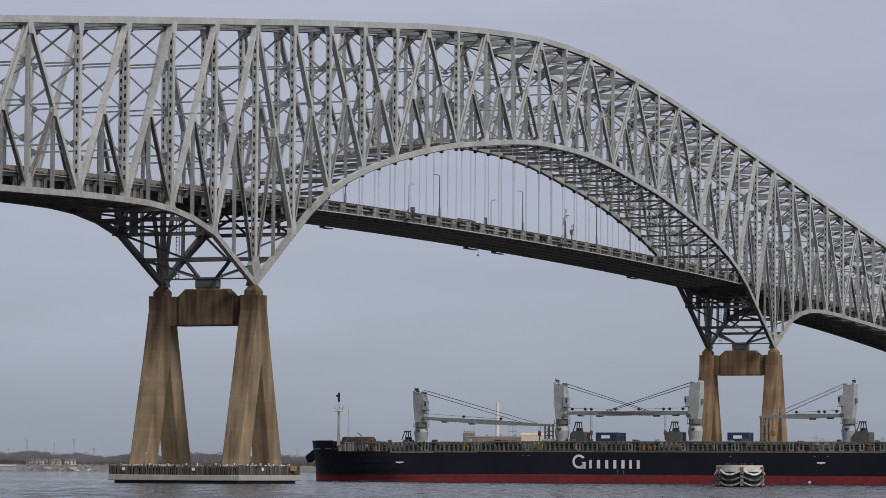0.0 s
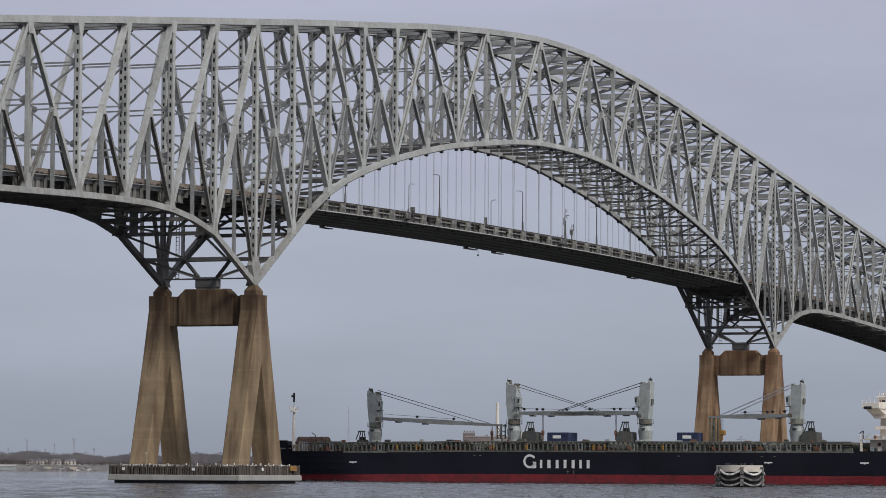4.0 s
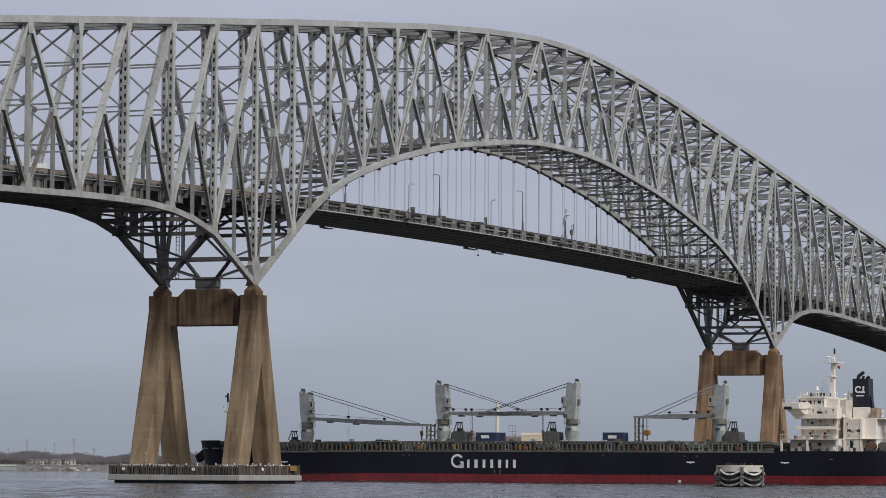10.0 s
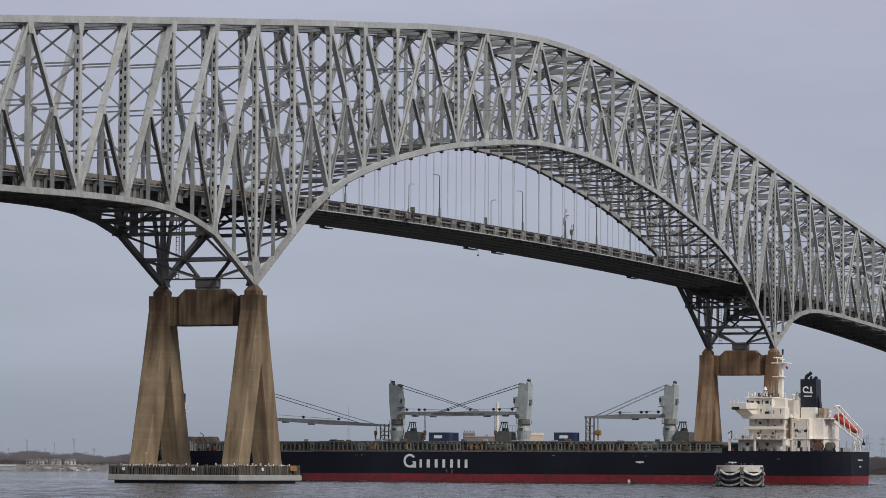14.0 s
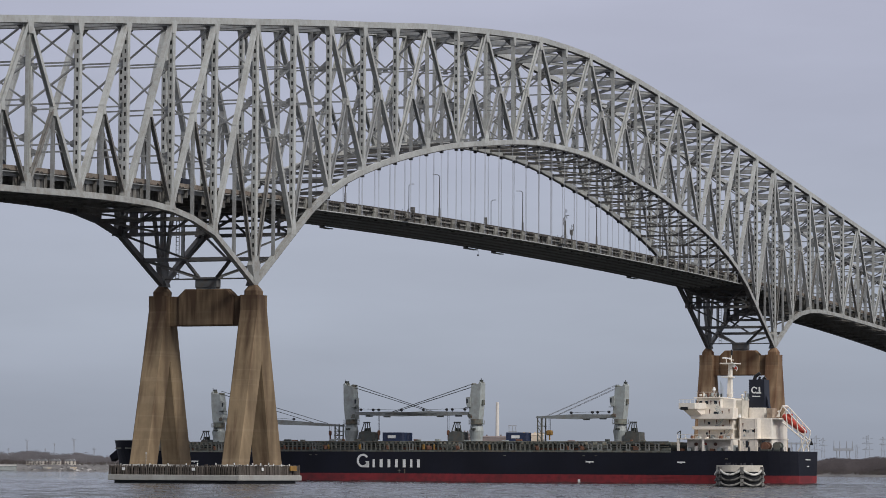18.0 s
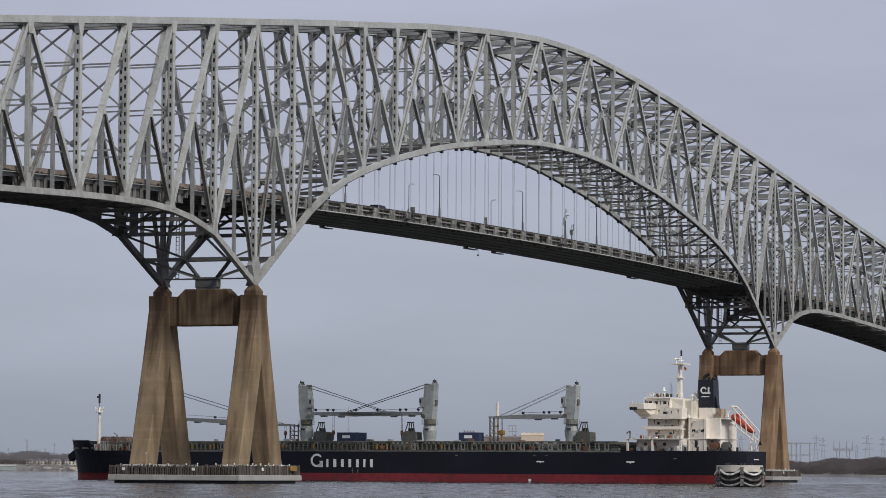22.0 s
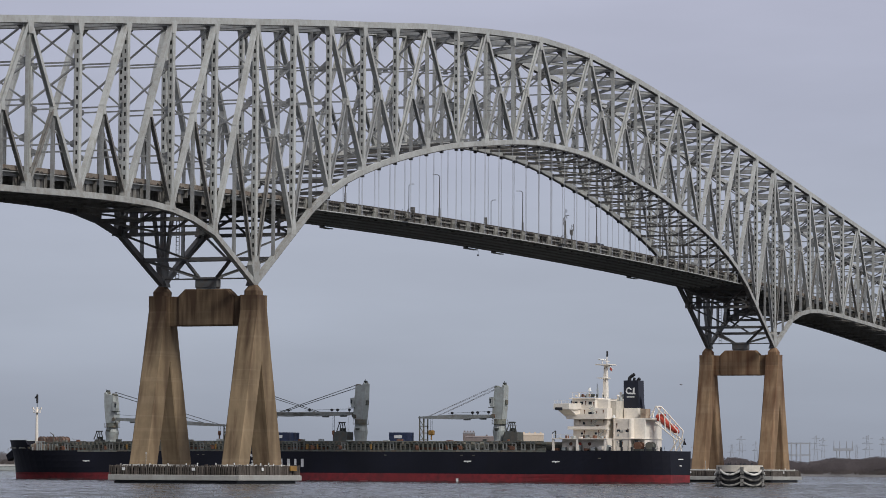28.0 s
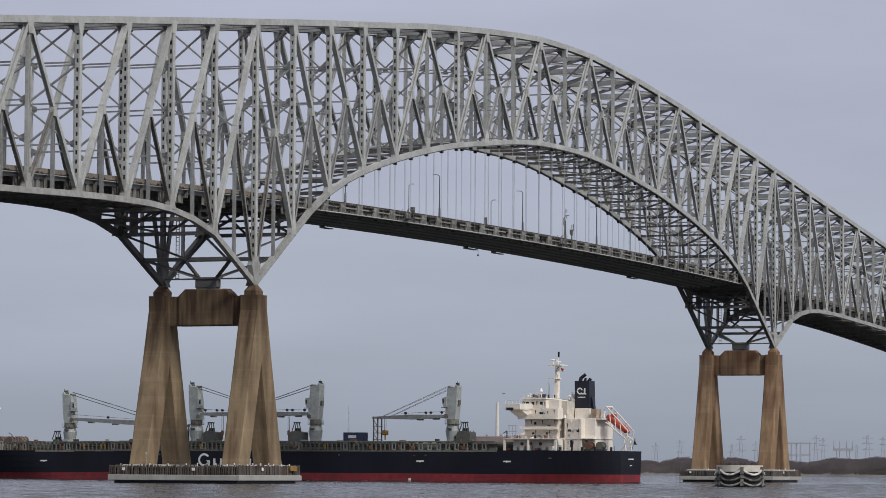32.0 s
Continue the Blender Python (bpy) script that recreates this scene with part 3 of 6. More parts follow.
                chip = random.Random(int(xa * 5 + y))
                for _ in range(3):
                    x = xa + (xb - xa) * chip.uniform(0.05, 0.95)
                    w = chip.uniform(0.12, 0.4)
                    zc = deck(x) + chip.uniform(1.98, 2.25)
                    part("spalled_patch", prism([(x - w, zc), (x + w, zc), (x + w * 0.7, zc + 0.2), (x - w * 0.5, zc + 0.16)], "y", y + s * 0.18 - 0.012, y + s * 0.18 + 0.012), BRACKET, bridge)
        h += 0.5
    # wire-rope hangers of the suspended deck
    for j in range(4, 37):
        i = j / 2
        k = math.floor(i)
        x = bx(k) if k == i else (bx(k) + bx(k + 1)) / 2
        z = zb(i)
        if z - deck(x) < 3:
            continue
        for y in (0.0, W):
            part("socket", box((x - 0.38, y - 0.4, z - 1.3), (x + 0.38, y + 0.4, z - 0.55), 0.1), DARK, bridge, "black cast socket of a hanger")
            for d in (-0.22, 0.22):
                bar("hanger_rope", (x + d, y, deck(x) + 0.2), (x + d, y, z - 1.3), 0.075, 0.075, ROPE, bridge, "rope")
    # lamp posts on both edges of the road, and a gauge mast
    for x, y, s in [(102.7 + 54.0 * q, 1.3, 1) for q in (-1, 0, 1, 2, 3)] + [(127.5 + 54.1 * q, W - 1.3, -1) for q in range(-2, 5)]:
        z = deck(x) + 2.4
        bm = rod((x, y, z), (x, y, z + 9.6), 0.16 if s > 0 else 0.13, 0.1)
        if s > 0:
            add_rod(bm, (x, y, z - 0.3), (x, y, z + 2.2), 0.27, 0.24)
        add_rod(bm, (x, y, z + 9.6), (x - 0.2, y + s * 0.5, z + 9.95), 0.07)
        add_rod(bm, (x - 0.2, y + s * 0.5, z + 9.95), (x - 0.4, y + s * 1.3, z + 9.95), 0.07)
        lamp = part("lamp_post", bm, STEEL_OLD_SHADED if s > 0 else PYLON, bridge, "lamp post with an outreach arm")
        part("lamp_head", box((x - 0.7, y + s * 1.25 - 0.25, z + 9.85), (x - 0.2, y + s * 1.25 + 0.25, z + 10.02), 0.04), PYLON, lamp)
    x = SPAN / 2
    for dx, h, r in ((2.4, 8.0, 0.34), (7.4, 4.2, 0.16)):
        z = deck(x + dx) + 2.0
        bm = rod((x + dx, 0.7, z - 1.0), (x + dx, 0.7, z + h * 0.62), r * 1.2, r * 0.8)
        add_rod(bm, (x + dx, 0.7, z + h * 0.62), (x + dx, 0.7, z + h), 0.09)
        for q, e in ((0.5, -1), (0.62, -1), (0.74, 1), (0.93, 1)):
            add_rod(bm, (x + dx, 0.7, z + h * q), (x + dx + 1.3 * e, 0.7, z + h * q), 0.06)
            add_rod(bm, (x + dx + 1.3 * e, 0.7, z + h * q - 0.35), (x + dx + 1.3 * e, 0.7, z + h * q + 0.55), 0.08)
        if h < 5:
            add_box(bm, (x + dx - 0.4, 0.45, z + 1.5), (x + dx + 0.4, 0.95, z + 2.9))
        part("signal_mast", bm, DARK_STEEL, bridge, "dark signal and gauge mast on the parapet")
    for x in (181.0, 80.5):
        z = deck(x) + 0.6
        bm = box((x - 1.6, -0.9, z), (x + 1.6, 0.7, z + 0.15))
        for px, py in ((-1.6, -0.9), (1.5, -0.9), (-1.6, 0.6), (1.5, 0.6)):
            add_box(bm, (x + px, py, z), (x + px + 0.1, py + 0.1, z + 2.3))
        for q in (1.2, 2.2):
            add_box(bm, (x - 1.6, -0.9, z + q), (x + 1.6, -0.8, z + q + 0.1))
        part("maintenance_cage", bm, STEEL_OLD_SHADED, bridge, "small railed work platform on the deck's edge")
    for x, y, w, top in ((85.5, 0.8, 0.5, 3.7), (130.5, 0.8, 0.14, 4.1)):
        part("equipment_box", box((x - w, y - 0.4, deck(x) + 2.3), (x + w, y + 0.4, deck(x) + top), 0.06), DARK_STEEL, bridge, "dark equipment cabinet at the parapet")
    # a caged ladder down to each main pier
    for x in (0.0, SPAN):
        bm = bmesh.new()
        for e in (-0.35, 0.35):
            add_box(bm, (x - 2.5, 16.2 + e - 0.06, 41.4), (x - 2.4, 16.2 + e + 0.06, 55.0))
        for j in range(16):
            add_box(bm, (x - 2.5, 15.85, 41.6 + j * 0.84), (x - 2.4, 16.55, 41.7 + j * 0.84))
        part("ladder", bm, STEEL_OLD_SHADED, bridge)
    # inspection rails, boxes and gantries hung from the steel
    for x, w in ((76.5, 5), (164, 7), (183, 6), (288, 7), (405, 6), (476, 8)):
        part("inspection_gantry", add_box(box((x, W - 2, deck(x) - 1.15), (x + w, W - 0.8, deck(x) - 0.95)), (x, W - 2.0, deck(x) - 0.95), (x + 0.2, W - 0.8, deck(x) + 0.1)), DARK_STEEL, bridge)
    x = 172.5
    part("hanging_rope", add_box(rod((x, W - 1.4, deck(x) - 0.9), (x, W - 1.4, deck(x) - 2.2), 0.045, None, 6), (x - 0.17, W - 1.55, deck(x) - 2.5), (x + 0.17, W - 1.25, deck(x) - 2.1)), DARK_STEEL, bridge, "dark rope with a small weight at its end")
    return bridge


# dark steel; also paints shade into hollows, bracket gaps and chord undersides
DARK_STEEL = material("dark_and_shaded_steel", (0.115, 0.111, 0.105), 0.8, 0, 0.3, 0.5, 3.0, 0.1)
build_bridge()


def build_approach(x0, x1, label):
    """The plain girder viaduct that carries the road on past the trusses."""
    road = empty("approach_viaduct", label=label, category="bridge", group="approach viaducts")
    n = 12
    for j in range(n):
        xa, xb = x0 + (x1 - x0) * j / n, x0 + (x1 - x0) * (j + 1) / n
        za, zz = deck(xa), deck(xb)
        bar("deck_slab", (xa, W / 2, za + 1.35), (xb, W / 2, zz + 1.35), 0.35, W - 1.5, SLAB, road, "box", (0, 1, 0))
        for y in (0.95, W - 0.95):
            bar("parapet", (xa, y, za + 2.0), (xb, y, zz + 2.0), 1.0, 0.36, PARAPET, road, "box", (0, 1, 0))
            bar("girder", (xa, y + (2 if y < 5 else -2), za + 0.2), (xb, y + (2 if y < 5 else -2), zz + 0.2), 2.0, 0.5, STEEL_OLD_SHADED, road, "H", (0, 1, 0))
        if zz > 4:
            part("crosshead", box((xb - 1.2, 1.5, zz - 2.3), (xb + 1.2, W - 1.5, zz - 0.85), 0.1), PIER, road)
            for y in (4.5, W - 4.5):
                part("column", box((xb - 1.0, y - 1.2, -3), (xb + 1.0, y + 1.2, zz - 2.3), 0.1), PIER, road)


build_approach(bx(FIRST), bx(FIRST) - 420, "plain grey girder viaduct leading on to the truss bridge")
build_approach(bx(LAST), bx(LAST) + 420, "plain grey girder viaduct leading off the truss bridge")


# ---- the piers ----
def slanted(lo, hi):
    """A leg between two level rectangles: (x0, x1, y0, y1, z) below and above."""
    bm = bmesh.new()
    rings = []
    for x0, x1, y0, y1, z in (lo, hi):
        c = 0.22
        rings.append([bm.verts.new(p) for p in ((x0 + c, y0, z), (x1 - c, y0, z), (x1, y0 + c, z), (x1, y1 - c, z), (x1 - c, y1, z), (x0 + c, y1, z), (x0, y1 - c, z), (x0, y0 + c, z))])
    a, b = rings
    bm.faces.new(list(reversed(a)))
    bm.faces.new(b)
    for i in range(8):
        j = (i + 1) % 8
        bm.faces.new((a[i], a[j], b[j], b[i]))
    return bm


def build_pier(x, label, tones):
    pier = empty("bridge_pier", pose(x, 0, 0), label=label, category="bridge pier", group="bridge piers")
    for y, tone in zip((0.0, W), tones):
        n, m = y - 2.05, y + 2.05
        for s in (-1, 1):
            a, b = sorted((s * 10.6, s * (5.8 if s < 0 else 5.0))), sorted((s * 4.8, 0.0))
            part("leg", slanted((a[0], a[1], n, m, 2.0), (b[0], b[1], n, m, 24.6)), tone, pier)
        part("column_head", slanted((-4.8, 4.8, n, m, 24.6), (-2.15, 2.15, n - 0.1, m + 0.1, 35.0)), tone, pier)
        part("column_top", slanted((-2.15, 2.15, n - 0.1, m + 0.1, 35.0), (-2.15, 2.15, n - 0.1, m + 0.1, 38.1)), tone, pier)
        part("pedestal", slanted((-1.6, 1.6, y - 1.45, y + 1.45, 38.1), (-1.6, 1.6, y - 1.45, y + 1.45, 39.0)), tone, pier)
        part("column_cap", slanted((-1.6, 1.6, y - 1.45, y + 1.45, 39.0), (-0.8, 0.8, y - 0.7, y + 0.7, 40.2)), tone, pier)
        part("footing", box((-11.3, y - 3.2, 1.0), (11.3, y + 3.2, 3.5), 0.25), CONCRETE, pier)
    part("crossbeam", prism([(2.1, 31.9), (W - 2.1, 31.9), (W - 2.1, 38.0), (2.1, 38.0)], "x", -0.75, 0.75), tones[1], pier, "brown streaked concrete crossbeam")
    o = [(4.1, 31.88), (W - 4.1, 31.88), (W - 4.1, 38.1), (W - 5.6, 39.5), (5.6, 39.5), (4.1, 38.1)]
    body = prism(o, "x", -1.15, 1.15)
    bmesh.ops.bevel(body, geom=[q for q in body.edges if abs(q.verts[0].co.x - q.verts[1].co.x) < 0.01 and q.verts[0].co.x < 0], offset=0.28, segments=1, affect="EDGES")
    part("bearing_seat", body, tones[1], pier, "stained thick middle of the crossbeam")
    # timber-faced ring round the footings
    ring_y0, ring_y1, rx = -4.3, 25.1, 15.0
    ring = empty("fender_ring", pose(x, 0, 0), label="rectangular pier fender of dark timber piles over a pale concrete beam", category="fender", group="pier fenders")
    for n, (lo, hi) in enumerate((((-rx, ring_y0, 0.3), (-rx + 1.6, ring_y1, 1.42)), ((rx - 1.6, ring_y0, 0.3), (rx, ring_y1, 1.42)),
                                  ((-rx + 1.6, ring_y0, 0.3), (rx - 1.6, ring_y0 + 1.6, 1.42)), ((-rx + 1.6, ring_y1 - 1.6, 0.3), (rx - 1.6, ring_y1, 1.42)))):
        part("beam", box(lo, hi, 0.08), CONCRETE, ring, "pale concrete beam")
    part("skirt", box((-rx + 1.0, ring_y0 + 1.0, -1.0), (rx - 1.0, ring_y1 - 1.0, 1.1)), DARK, ring)
    tall = 2.35 if x < 1 else 1.9
    post = mesh_of("fender_post", box((-0.14, -0.14, 0), (0.14, 0.14, tall), 0.04), TIMBER)
    rnd = random.Random(5)

    def pile(px, py):
        ob = new("fender_post", post)
        ob.parent = ring
        ob.matrix_basis = pose(px + rnd.uniform(-0.08, 0.08), py + rnd.uniform(-0.08, 0.08), 1.05 + rnd.uniform(-0.22, 0.16), rnd.uniform(-2, 2), rnd.uniform(-2, 2), rnd.uniform(-20, 20))
    n = 62
    for j in range(n + 1):
        f = j / n
        pile(-rx + 0.3, ring_y0 + 0.2 + f * (ring_y1 - ring_y0 - 0.4))
        pile(-rx + 0.8 + f * (2 * rx - 1.6), ring_y0 + 0.3)
        if j % 2:
            pile(rx - 0.3, ring_y0 + 0.2 + f * (ring_y1 - ring_y0 - 0.4))
            pile(-rx + 0.8 + f * (2 * rx - 1.6), ring_y1 - 0.3)
    # dark boards close the gaps between the piles
    for lo, hi in (((-rx + 0.62, ring_y0 + 0.7, 1.42), (-rx + 0.68, ring_y1 - 0.7, 2.8)), ((-rx + 0.9, ring_y0 + 0.62, 1.42), (rx - 0.9, ring_y0 + 0.68, 2.8))):
        part("boarding", box(lo, hi), OLD_TIMBER, ring, "dark boarding behind the piles")
    for z in (1.9, 2.75):
        part("waler", box((-rx + 0.55, ring_y0 + 0.6, z), (-rx + 0.85, ring_y1 - 0.6, z + 0.3)), TIMBER, ring)
        part("waler", box((-rx + 0.9, ring_y0 + 0.55, z), (rx - 0.9, ring_y0 + 0.85, z + 0.3)), TIMBER, ring)
    for lo, hi in (((-rx + 0.8, ring_y0 + 1.6, 3.1), (-rx + 1.9, ring_y1 - 1.6, 3.25)), ((-rx + 1.9, ring_y0 + 0.8, 3.1), (rx - 0.8, ring_y0 + 1.9, 3.25))):
        part("walkway", box(lo, hi), CONCRETE, ring)
    lamp = part("lantern_post", add_rod(rod((-rx + 1.4, 17.2, 3.25), (-rx + 1.4, 17.2, 5.6), 0.06, None, 6), (-rx + 1.4, 17.2, 5.6), (-rx + 1.4, 17.2, 5.95), 0.17, 0.12, 8), CONCRETE, ring, "small pale lantern on a post")
    # white stubs added for pale specks along the rim
    for j in range(9 if x < 1 else 3):
        py = ring_y0 + 1.2 + 28 * ((j * 0.618 + 0.07) % 1.0)
        part("bollard", rod((-rx + 1.1, py, 3.25), (-rx + 1.1, py, 3.6 + 0.12 * (j % 3)), 0.09, 0.14, 8), WHITE, ring, "small white stub on the fender's rim")
        px = -rx + 2 + 26 * ((j * 0.618 + 0.31) % 1.0)
        part("bollard", rod((px, ring_y0 + 1.1, 3.25), (px, ring_y0 + 1.1, 3.6 + 0.12 * (j % 3)), 0.09, 0.14, 8), WHITE, ring, "small white stub on the fender's rim")
    for px, py in ((-rx - 0.08, 21.5), (-rx - 0.08, 5.8)):
        part("sign", box((px - 0.04, py - 0.34, 2.3), (px + 0.04, py + 0.34, 2.85)), WHITE, ring, "small white notice board")
    part("sign", box((-4.6, ring_y0 - 0.12, 2.3), (-3.8, ring_y0 - 0.04, 2.95)), WHITE, ring, "small white notice board")
    if x < 1:
        part("cabinet", box((8.8, ring_y0 - 0.5, 2.3), (11.4, ring_y0 - 0.05, 3.3), 0.05), YELLOW, ring, "faded yellow equipment box")


build_pier(0.0, "brown-streaked concrete A-frame columns with a crossbeam in the water", (PIER, PIER))
build_pier(SPAN, "rust-streaked brown concrete A-frame columns standing in the water", (PIER_RUST, PIER_RUST))


# ---- water ----
SEA = -0.3


def build_water():
    bm = bmesh.new()
    vs = [bm.verts.new(p) for p in ((-3000, -7000, SEA), (9000, -7000, SEA), (9000, 7000, SEA), (-3000, 7000, SEA))]
    bm.faces.new(vs)
    tagged(part("water", bm, WATER), "grey choppy river water under an overcast sky", "water", kind="structure")


build_water()


# ---- the ship: its own x runs to the bow, y to port, from the middle of the hull below the emblem ----
SHIP_AT, SHIP_TURN, SPEED = Vector((118.37, -32.63)), 85.0, 3.112
TURN = radians(SHIP_TURN)
FORE, STARBOARD = Vector((math.cos(TURN), math.sin(TURN))), Vector((math.sin(TURN), -math.cos(TURN)))
B = 15.0
STERN, STEM0 = -104.9, 73.2
OFF, LONG, WIDE = 1.09, 1.119, 1.085        # how far off it sails, and the true size of the plan drawn below


def ship_pose(t, x=0.0, y=0.0, z=0.0):
    """The pose of a thing aboard at x, y, z of the ship, at t seconds."""
    p = SHIP_AT + FORE * (SPEED * t + 0.06)
    p = EYE + (Vector((p.x, p.y, 0)) - EYE) * OFF
    side = FORE * (LONG * x) - STARBOARD * (WIDE * y)
    p += Vector((side.x, side.y, WIDE * z))
    return pose(p.x, p.y, p.z, 0, 0, SHIP_TURN)


ABOARD = []


def stem_at(z):
    return STEM0 - 0.2 * max(0, z / 10.3) ** 1.3


def droop(s):
    """How much lower the deck lies towards the bow."""
    u = max(0.0, min(1.0, (s - 12) / 38))
    return 0.32 * u * u * (3 - 2 * u)


def hull_half(s, z):
    """Half the hull's breadth at s along the ship and z above the water."""
    f = max(0.0, min(1.0, (z + 1.5) / 11))
    b0 = 34 + 14 * f
    if s > b0:
        u = min(1.0, (s - b0) / (stem_at(z) - b0))
        return B * (1 - u ** (2.0 + 1.0 * f)) ** (0.9 - 0.3 * f)
    a0 = -74 - 10 * f
    if s < a0:
        return B - (B - 5.2 - 1.0 * f) * ((a0 - s) / (a0 - STERN)) ** (2.0 + 1.4 * f)
    return B


def hull_mesh(levels):
    bm = bmesh.new()
    rows = []
    for z in levels:
        stem = stem_at(z)
        ss = [STERN + 22 * (j / 10) ** 1.2 for j in range(11)] + [-70, -50, -30, -10, 10, 25, 33]
        ss += [33 + (stem - 33) * (1 - (1 - j / 18) ** 1.8) for j in range(1, 19)]
        port = [(s, hull_half(s, z) if s < stem - 0.01 else 0.0, z) for s in ss]
        if z > 1.5:
            port = [(s, y, q - droop(s)) for s, y, q in port]
        rows.append([bm.verts.new(p) for p in port] + [bm.verts.new((s, -y, q)) for s, y, q in reversed(port[:-1])])
    for a, b in zip(rows, rows[1:]):
        n = len(a)
        for i in range(n):
            j = (i + 1) % n
            bm.faces.new((a[j], a[i], b[i], b[j]))
    return bm, rows


def build_ship():
    ship = empty("cargo_ship", label="black bulk carrier with a red waterline and four grey cranes", category="cargo ship")
    ABOARD.append((ship, (0, 0, 0)))
    bm, rows = hull_mesh([1.9, 3.2, 4.8, 6.2, 7.35])
    bm.faces.new(rows[-1])
    part("hull", bm, HULL, ship, "black painted steel hull")
    bm, rows = hull_mesh([-2.0, 0.0, 1.0, 1.9])
    part("boot_topping", bm, BOOT, ship, "dull red band at the waterline")
    # raised forecastle and the bulwark round it
    bm = bmesh.new()
    rings = []
    for z in (7.35, 8.6):
        ss = [61.5 + (stem_at(z) - 61.5) * j / 12 for j in range(13)]
        pts = [(s, hull_half(s, z) if j < 12 else 0.0, z) for j, s in enumerate(ss)]
        rings.append([bm.verts.new(p) for p in pts] + [bm.verts.new((s, -y, q)) for s, y, q in reversed(pts[:-1])])
    n = len(rings[0])
    for i in range(n):
        j = (i + 1) % n
        bm.faces.new((rings[0][j], rings[0][i], rings[1][i], rings[1][j]))
    bm.faces.new(rings[1])
    part("forecastle", bm, HULL, ship, "black raised bow")
    bm = bmesh.new()
    prev = None
    for j in range(15):
        ring = []
        for e in (1, -1):
            quad = []
            for z, inset in ((8.4, 0.0), (9.85, 0.0), (9.85, 0.25), (8.4, 0.25)):
                s = 60.8 + (stem_at(z) + 0.5 * (z - 8.2) - 60.8) * j / 14
                y = hull_half(s, z) if j < 14 else 0.0
                lift = -1.1 if j == 0 and z > 9 else 0
                quad.append(bm.verts.new((s - inset, e * max(0, y - inset), z + lift)))
            ring.append(quad)
        if prev:
            for a, b in zip(prev, ring):
                for q in range(4):
                    bm.faces.new((a[q], b[q], b[(q + 1) % 4], a[(q + 1) % 4]))
        prev = ring
    bmesh.ops.recalc_face_normals(bm, faces=bm.faces)
    part("bulwark", bm, HULL, ship)
    part("anchor", prism([(72.2, 8.3), (73.5, 7.8), (75.6, 6.2), (75.0, 4.7), (74.2, 5.3), (72.4, 6.0)], "y", -1.0, 1.0), HULL, ship, "black anchor stowed on its bolster at the stem")
    bm = bmesh.new()
    z = 9.9
    rim = [Vector((s, hull_half(s, z) - 0.12 if s < 74 else 0.0, z)) for s in [61.4 + 12.8 * q / 10 for q in range(11)]]
    for p, q in zip(rim, rim[1:]):
        add_rod(bm, p, q, 0.12, None, 5)
        add_rod(bm, (p.x, -p.y, z), (q.x, -q.y, z), 0.12, None, 5)
    part("bulwark_rim", bm, CRANE_GREY, ship, "worn grey rim of the bow bulwark")
    rnd = random.Random(77)
    for _ in range(34):
        s, y = rnd.uniform(52.0, 60.2), rnd.uniform(6, 13.5)
        w, h = rnd.uniform(0.3, 1.1), rnd.uniform(0.3, 1.7)
        y = min(y, hull_half(s, 7.4) - 0.6)
        part("deck_gear", box((s, y - 0.4, 7.35), (s + w, y + 0.4, 7.4 + h), 0.06), rnd.choice((TAN, CREAM, RUST, TAN, DECK_GREEN, TAN, CRANE_GREY)), ship)
    for q in range(9):
        s = 60.4 - q * 0.9
        part("bow_rail_post", rod((s, hull_half(s, 7.4) - 0.3, 7.35), (s, hull_half(s, 7.4) - 0.3, 8.9), 0.07, None, 5), CRANE_GREY, ship)
    for s in (66.9, 62.6):
        part("name_bar", box((s - 1.4, hull_half(s, 8.2) - 0.6, 7.8), (s + 1.4, hull_half(s, 8.2) + 0.05, 8.15)), DECK_GREEN, ship, "faded bow lettering")
    # foremast with its lights
    mast = part("foremast", rod((67.2, 0, 8.6), (67.2, 0, 18.4), 0.42, 0.26, 12), CREAM, ship, "white foremast")
    bm = bmesh.new()
    for d in (-1.2, 1.2):
        add_rod(bm, (67.2, 0, 17.4), (67.2 + d, 0, 18.0), 0.12)
        add_rod(bm, (67.2 + d, 0, 17.9), (67.2 + d, 0, 18.4), 0.16)
    add_rod(bm, (67.2, 0, 17.0), (67.2, 0, 17.2), 0.95, None, 14)
    part("crosstree", bm, CREAM, mast)
    bm = bmesh.new()
    for q in range(8):
        a = q * math.tau / 8
        add_rod(bm, (67.2 + 0.9 * math.cos(a), 0.9 * math.sin(a), 17.2), (67.2 + 0.9 * math.cos(a), 0.9 * math.sin(a), 17.9), 0.04, None, 4)
    part("mast_railing", bm, CREAM, mast)
    part("pole", rod((67.2, 0, 18.4), (67.2, 0, 21.7), 0.07), DARK_GREEN, mast)
    part("signal_shape", add_rod(rod((67.2, 0, 19.4), (67.2, 0, 21.6), 0.26, None, 8), (67.6, 0, 20.6), (67.6, 0, 21.1), 0.3, None, 8), BLACK_RUBBER, mast, "black day signal")
    # mooring winches: rusty drums on the forecastle
    for s, y in ((63.0, 3.0), (60.2, 3.0), (57.4, 3.0)):
        w = part("winch", box((s - 1.0, y - 1.6, 7.35), (s + 1.0, y + 1.6, 9.0), 0.1), DECK_GREEN, ship)
        bm = rod((s, y - 1.5, 10.0), (s, y + 1.5, 10.0), 0.7, None, 14)
        for d in (-1.5, 0.2, 1.5):
            add_rod(bm, (s, y + d - 0.08, 10.0), (s, y + d + 0.08, 10.0), 0.95, None, 16)
        part("drum", bm, WINCH, w, "brown rope-wound winch drum")
